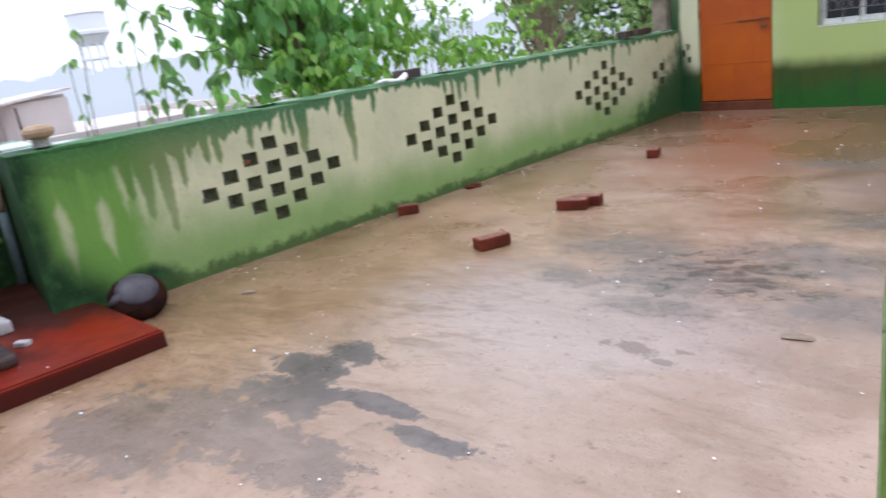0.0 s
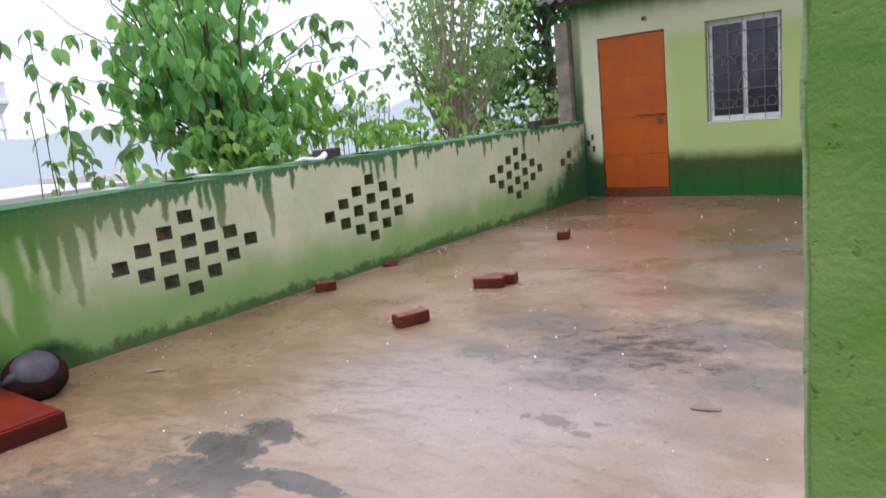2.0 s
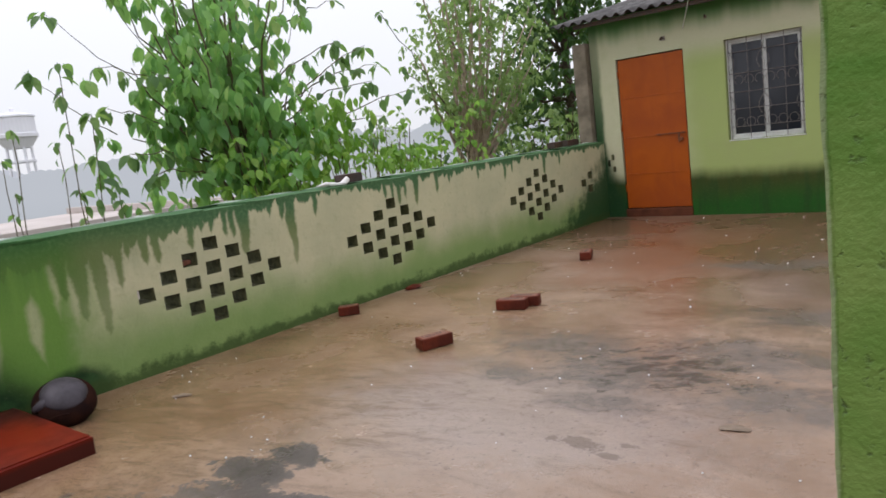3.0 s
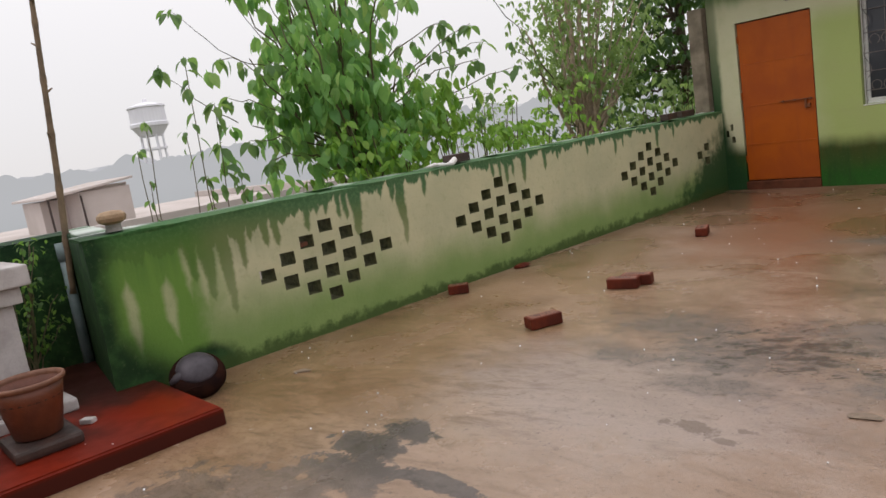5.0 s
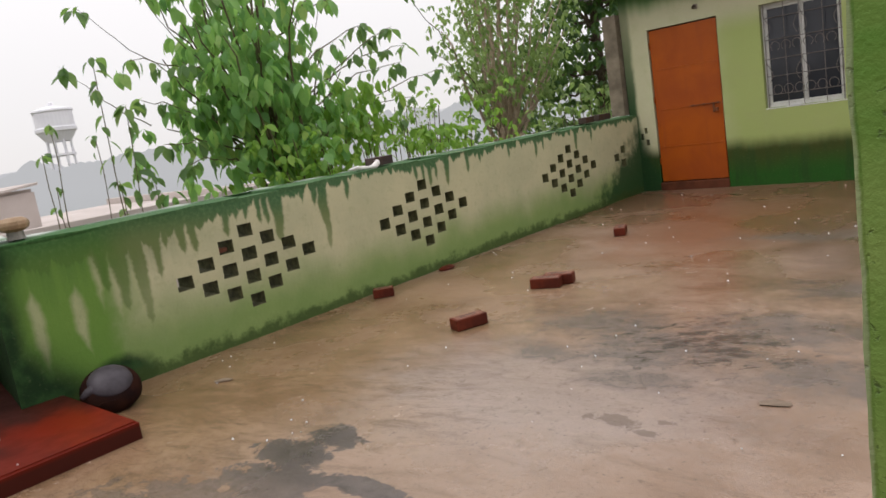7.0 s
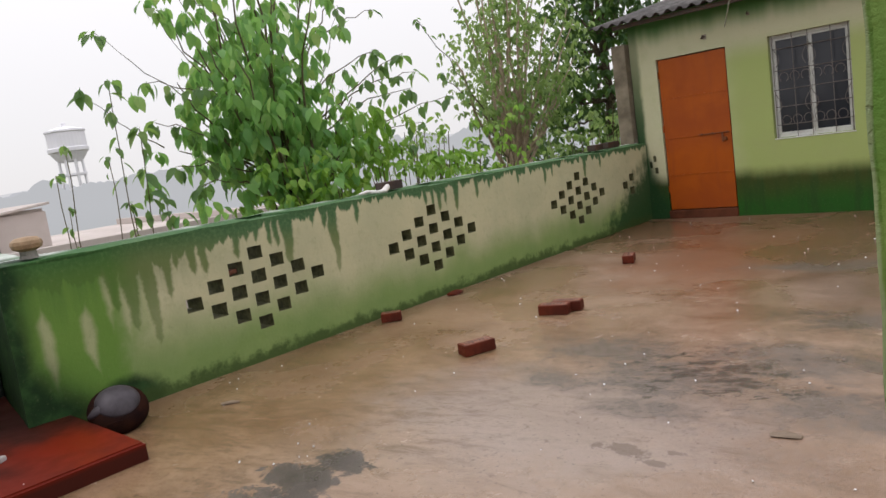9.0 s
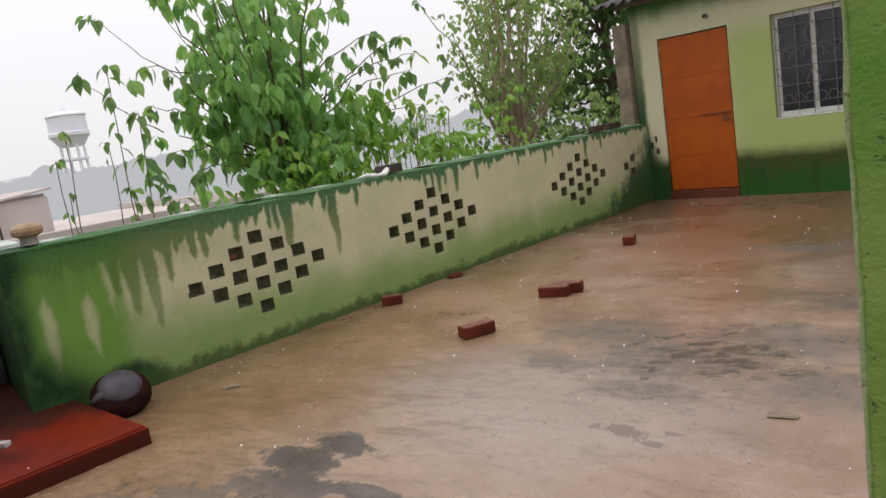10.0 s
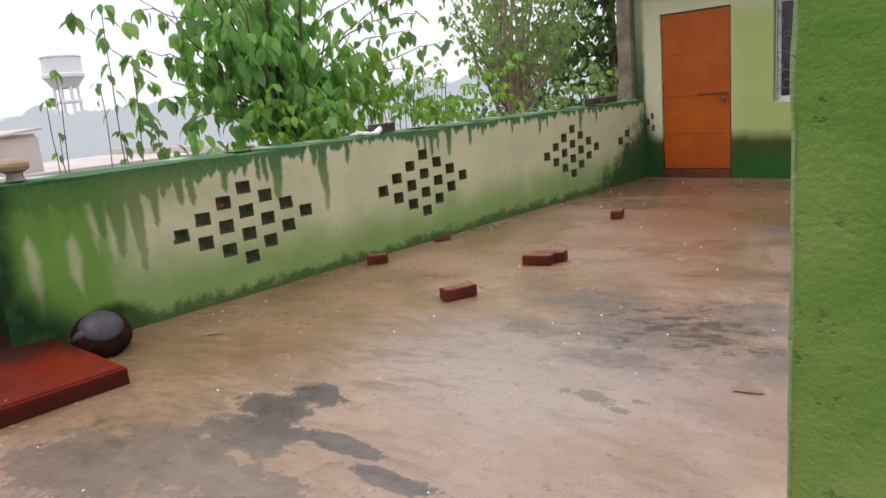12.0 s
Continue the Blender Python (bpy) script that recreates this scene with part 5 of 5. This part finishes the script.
# the paler tree with bare, fanning branches
rng = random.Random(23)
tree2 = thing("tree", "pale-branched tree with sparse grey-green leaves", "tree")
TX, TY = -3.6, 1.9
bm = bmesh.new()
tube(bm, bough((TX, TY, -3.4), (TX, TY, 0.7), rng, 0.0, 6, 0.05), [0.15 - 0.01 * k for k in range(7)], 12)
part("trunk", bm, M_PALEBARK, tree2, smooth=True)
spots = []
for k in range(44):
    a = rng.uniform(0, 6.28)
    up, out = rng.uniform(0.6, 4.6), rng.uniform(0.35, 1.7)
    if up > 3:
        out *= 0.7
    end = (TX + 0.8 * out * math.cos(a), TY + 1.25 * out * math.sin(a), 0.7 + up)
    limb = bough((TX + rng.uniform(-0.1, 0.1), TY + rng.uniform(-0.15, 0.15), rng.uniform(0.3, 0.9)), end, rng, -0.12, 9, 0.05)
    bm = bmesh.new()
    tube(bm, limb, [0.042 - 0.0038 * q for q in range(10)], 6)
    part("limb", bm, M_PALEBARK, tree2, smooth=True)
    for p in limb[6:]:
        for _ in range(7):
            spots += whorl(p + Vector((rng.gauss(0, 0.17), rng.gauss(0, 0.22), rng.gauss(0, 0.17))), rng, 4)
leaf_cloud("crown", spots, M_LEAF_GREY, tree2, rng, 0.12, 0.55, 0.35)
for a, b in (((TX, TY - 0.2, 1.0), (-2.9, -0.6, 2.5)), ((TX, TY - 0.2, 1.2), (-3.0, -0.9, 3.3)), ((TX, TY - 0.2, 0.9), (-2.8, -0.2, 1.7))):
    shoot(tree2, bough(a, b, rng, 0.15, 10, 0.05), rng, 8, 0.13, 0.014)


def dark_tree(x, y, top, wide, seed, leaf=0.17, count=60):
    rng = random.Random(seed)
    t = thing("tree", "dense dark green tree beyond the terrace", "tree", "dark trees beyond the terrace")
    bm = bmesh.new()
    tube(bm, bough((x, y, -3.4), (x, y, top * 0.55), rng, 0.0, 6, 0.08), [0.2 - 0.02 * k for k in range(7)], 10)
    part("trunk", bm, M_BARK, t, smooth=True)
    spots = []
    for k in range(count):
        a, f = rng.uniform(0, 6.28), rng.random()
        r = wide * math.sqrt(rng.random()) * (1 - 0.55 * f)
        end = Vector((x + r * math.cos(a), y + r * math.sin(a), -0.4 + (top + 0.4) * f))
        if k % 5 == 0:
            bm = bmesh.new()
            tube(bm, bough((x, y, min(end.z, top * 0.5)), end, rng, 0.1), [0.045 - 0.0045 * q for q in range(9)], 6)
            part("limb", bm, M_BARK, t)
        for _ in range(8):
            spots += whorl(end + Vector((rng.gauss(0, 0.35), rng.gauss(0, 0.35), rng.gauss(0, 0.3))), rng, 6)
    leaf_cloud("crown", spots, M_LEAF_DARK, t, rng, leaf, 0.5, 0.3)


dark_tree(-3.7, 5.8, 5.8, 2.0, 41, 0.19, 190)
dark_tree(-1.9, 8.6, 5.6, 2.0, 43, 0.2, 120)
dark_tree(-6.5, 6.5, 2.2, 1.8, 47, count=34)

# the bush in the corner of the platform
rng = random.Random(31)
bush = thing("bush", "small wispy green bush growing in the platform corner", "bush")
spots = []
for k in range(16):
    end = (rng.uniform(-0.95, -0.55), rng.uniform(-8.45, -7.95), rng.uniform(0.45, 1.08))
    st = bough((-0.75 + rng.uniform(-0.04, 0.04), -8.2 + rng.uniform(-0.04, 0.04), 0.10), end, rng, 0.06, 6, 0.02)
    bm = bmesh.new()
    tube(bm, st, [0.007 - 0.0008 * q for q in range(7)], 5)
    part("stem", bm, M_TWIG, bush)
    for p in st[3:]:
        spots += whorl(p + Vector((rng.gauss(0, 0.03), rng.gauss(0, 0.03), rng.gauss(0, 0.03))), rng, 5)
leaf_cloud("foliage", spots, M_LEAF_BUSH, bush, rng, 0.05, 0.5, 0.2)

# ---- the neighbourhood ----
hut = thing("neighbour_house", "pale pinkish house with a thin sloping roof across the gap", "house")
part("wall", boxed(-17.0, -14.0, -4.02, -2.82, -3.4, 1.22), M_PLASTER, hut)
part("porch_wall", boxed(-17.0, -15.2, -4.60, -4.023, -3.4, 1.12), M_PLASTER, hut)
bm = boxed(-17.3, -13.85, -4.78, -2.74, 1.225, 1.285, 0.015)
for v in bm.verts:
    v.co.z += 0.115 * (v.co.y + 4.02) if v.co.y > -4.02 else 0.09 * (v.co.y + 4.02)
part("roof", bm, M_PLASTER, hut, "thin sloping roof slab")
part("gable", boxed(-16.9, -14.05, -3.90, -2.86, 1.22, 1.30), M_PLASTER, hut)
for y in (-4.69, -3.97):
    part("pole", tube(bmesh.new(), [(-13.92, y, -0.3), (-13.92, y - 0.03, 1.14)], [0.03, 0.024], 8), M_STONE, hut, "dark thin porch pole")
terrace = thing("neighbour_terrace", "pale low parapet of a neighbouring flat roof", "house")
part("wall", boxed(-22.0, -11.5, -14.0, 2.4, -3.4, 0.30), M_PLASTER, terrace)
part("parapet", boxed(-11.7, -11.5, -14.0, 2.4, 0.303, 0.50, 0.02), M_PLASTER, terrace)
part("parapet", boxed(-22.0, -11.703, 2.2, 2.4, 0.303, 0.50, 0.02), M_PLASTER, terrace)

tower = thing("water_tower", "concrete overhead water tank on columns, paled as by mist", "water tower", m=pose(-120, 38.75, 0) @ Matrix.Diagonal((0.88, 0.88, 1.04, 1.0)))
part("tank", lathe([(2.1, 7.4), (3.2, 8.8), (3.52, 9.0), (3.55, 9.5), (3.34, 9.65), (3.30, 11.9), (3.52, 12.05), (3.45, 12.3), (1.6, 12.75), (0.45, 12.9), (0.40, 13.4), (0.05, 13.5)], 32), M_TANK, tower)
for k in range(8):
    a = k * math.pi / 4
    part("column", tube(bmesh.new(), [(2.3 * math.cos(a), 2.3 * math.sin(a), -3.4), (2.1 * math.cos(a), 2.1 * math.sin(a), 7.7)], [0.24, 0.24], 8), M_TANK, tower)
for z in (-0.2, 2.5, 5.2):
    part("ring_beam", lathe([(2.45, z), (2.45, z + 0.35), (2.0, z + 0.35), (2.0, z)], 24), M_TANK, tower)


def skyline(name, dist, base, amp, scale, material, seed):
    bm = bmesh.new()
    low, high = [], []
    for k in range(721):
        a = radians(60 + 160 * k / 720)
        h = base + amp * (noise.noise(Vector((k * scale / 3, seed, 0))) + 0.5 * abs(noise.noise(Vector((k * scale, seed, 3)))) + 0.35 * abs(noise.noise(Vector((k * scale * 2.6, seed, 5)))) + 0.2 * noise.noise(Vector((k * scale * 7, seed, 8))))
        x, y = 4.6 + dist * math.cos(a), -9.2 + dist * math.sin(a)
        low.append(bm.verts.new((x, y, -6.0)))
        high.append(bm.verts.new((x, y, h)))
    for k in range(720):
        bm.faces.new((low[k], low[k + 1], high[k + 1], high[k]))
    tagged(new(name, mesh_of(name, bm, material)), "misty wooded skyline in the rain", "distant trees", kind="structure")


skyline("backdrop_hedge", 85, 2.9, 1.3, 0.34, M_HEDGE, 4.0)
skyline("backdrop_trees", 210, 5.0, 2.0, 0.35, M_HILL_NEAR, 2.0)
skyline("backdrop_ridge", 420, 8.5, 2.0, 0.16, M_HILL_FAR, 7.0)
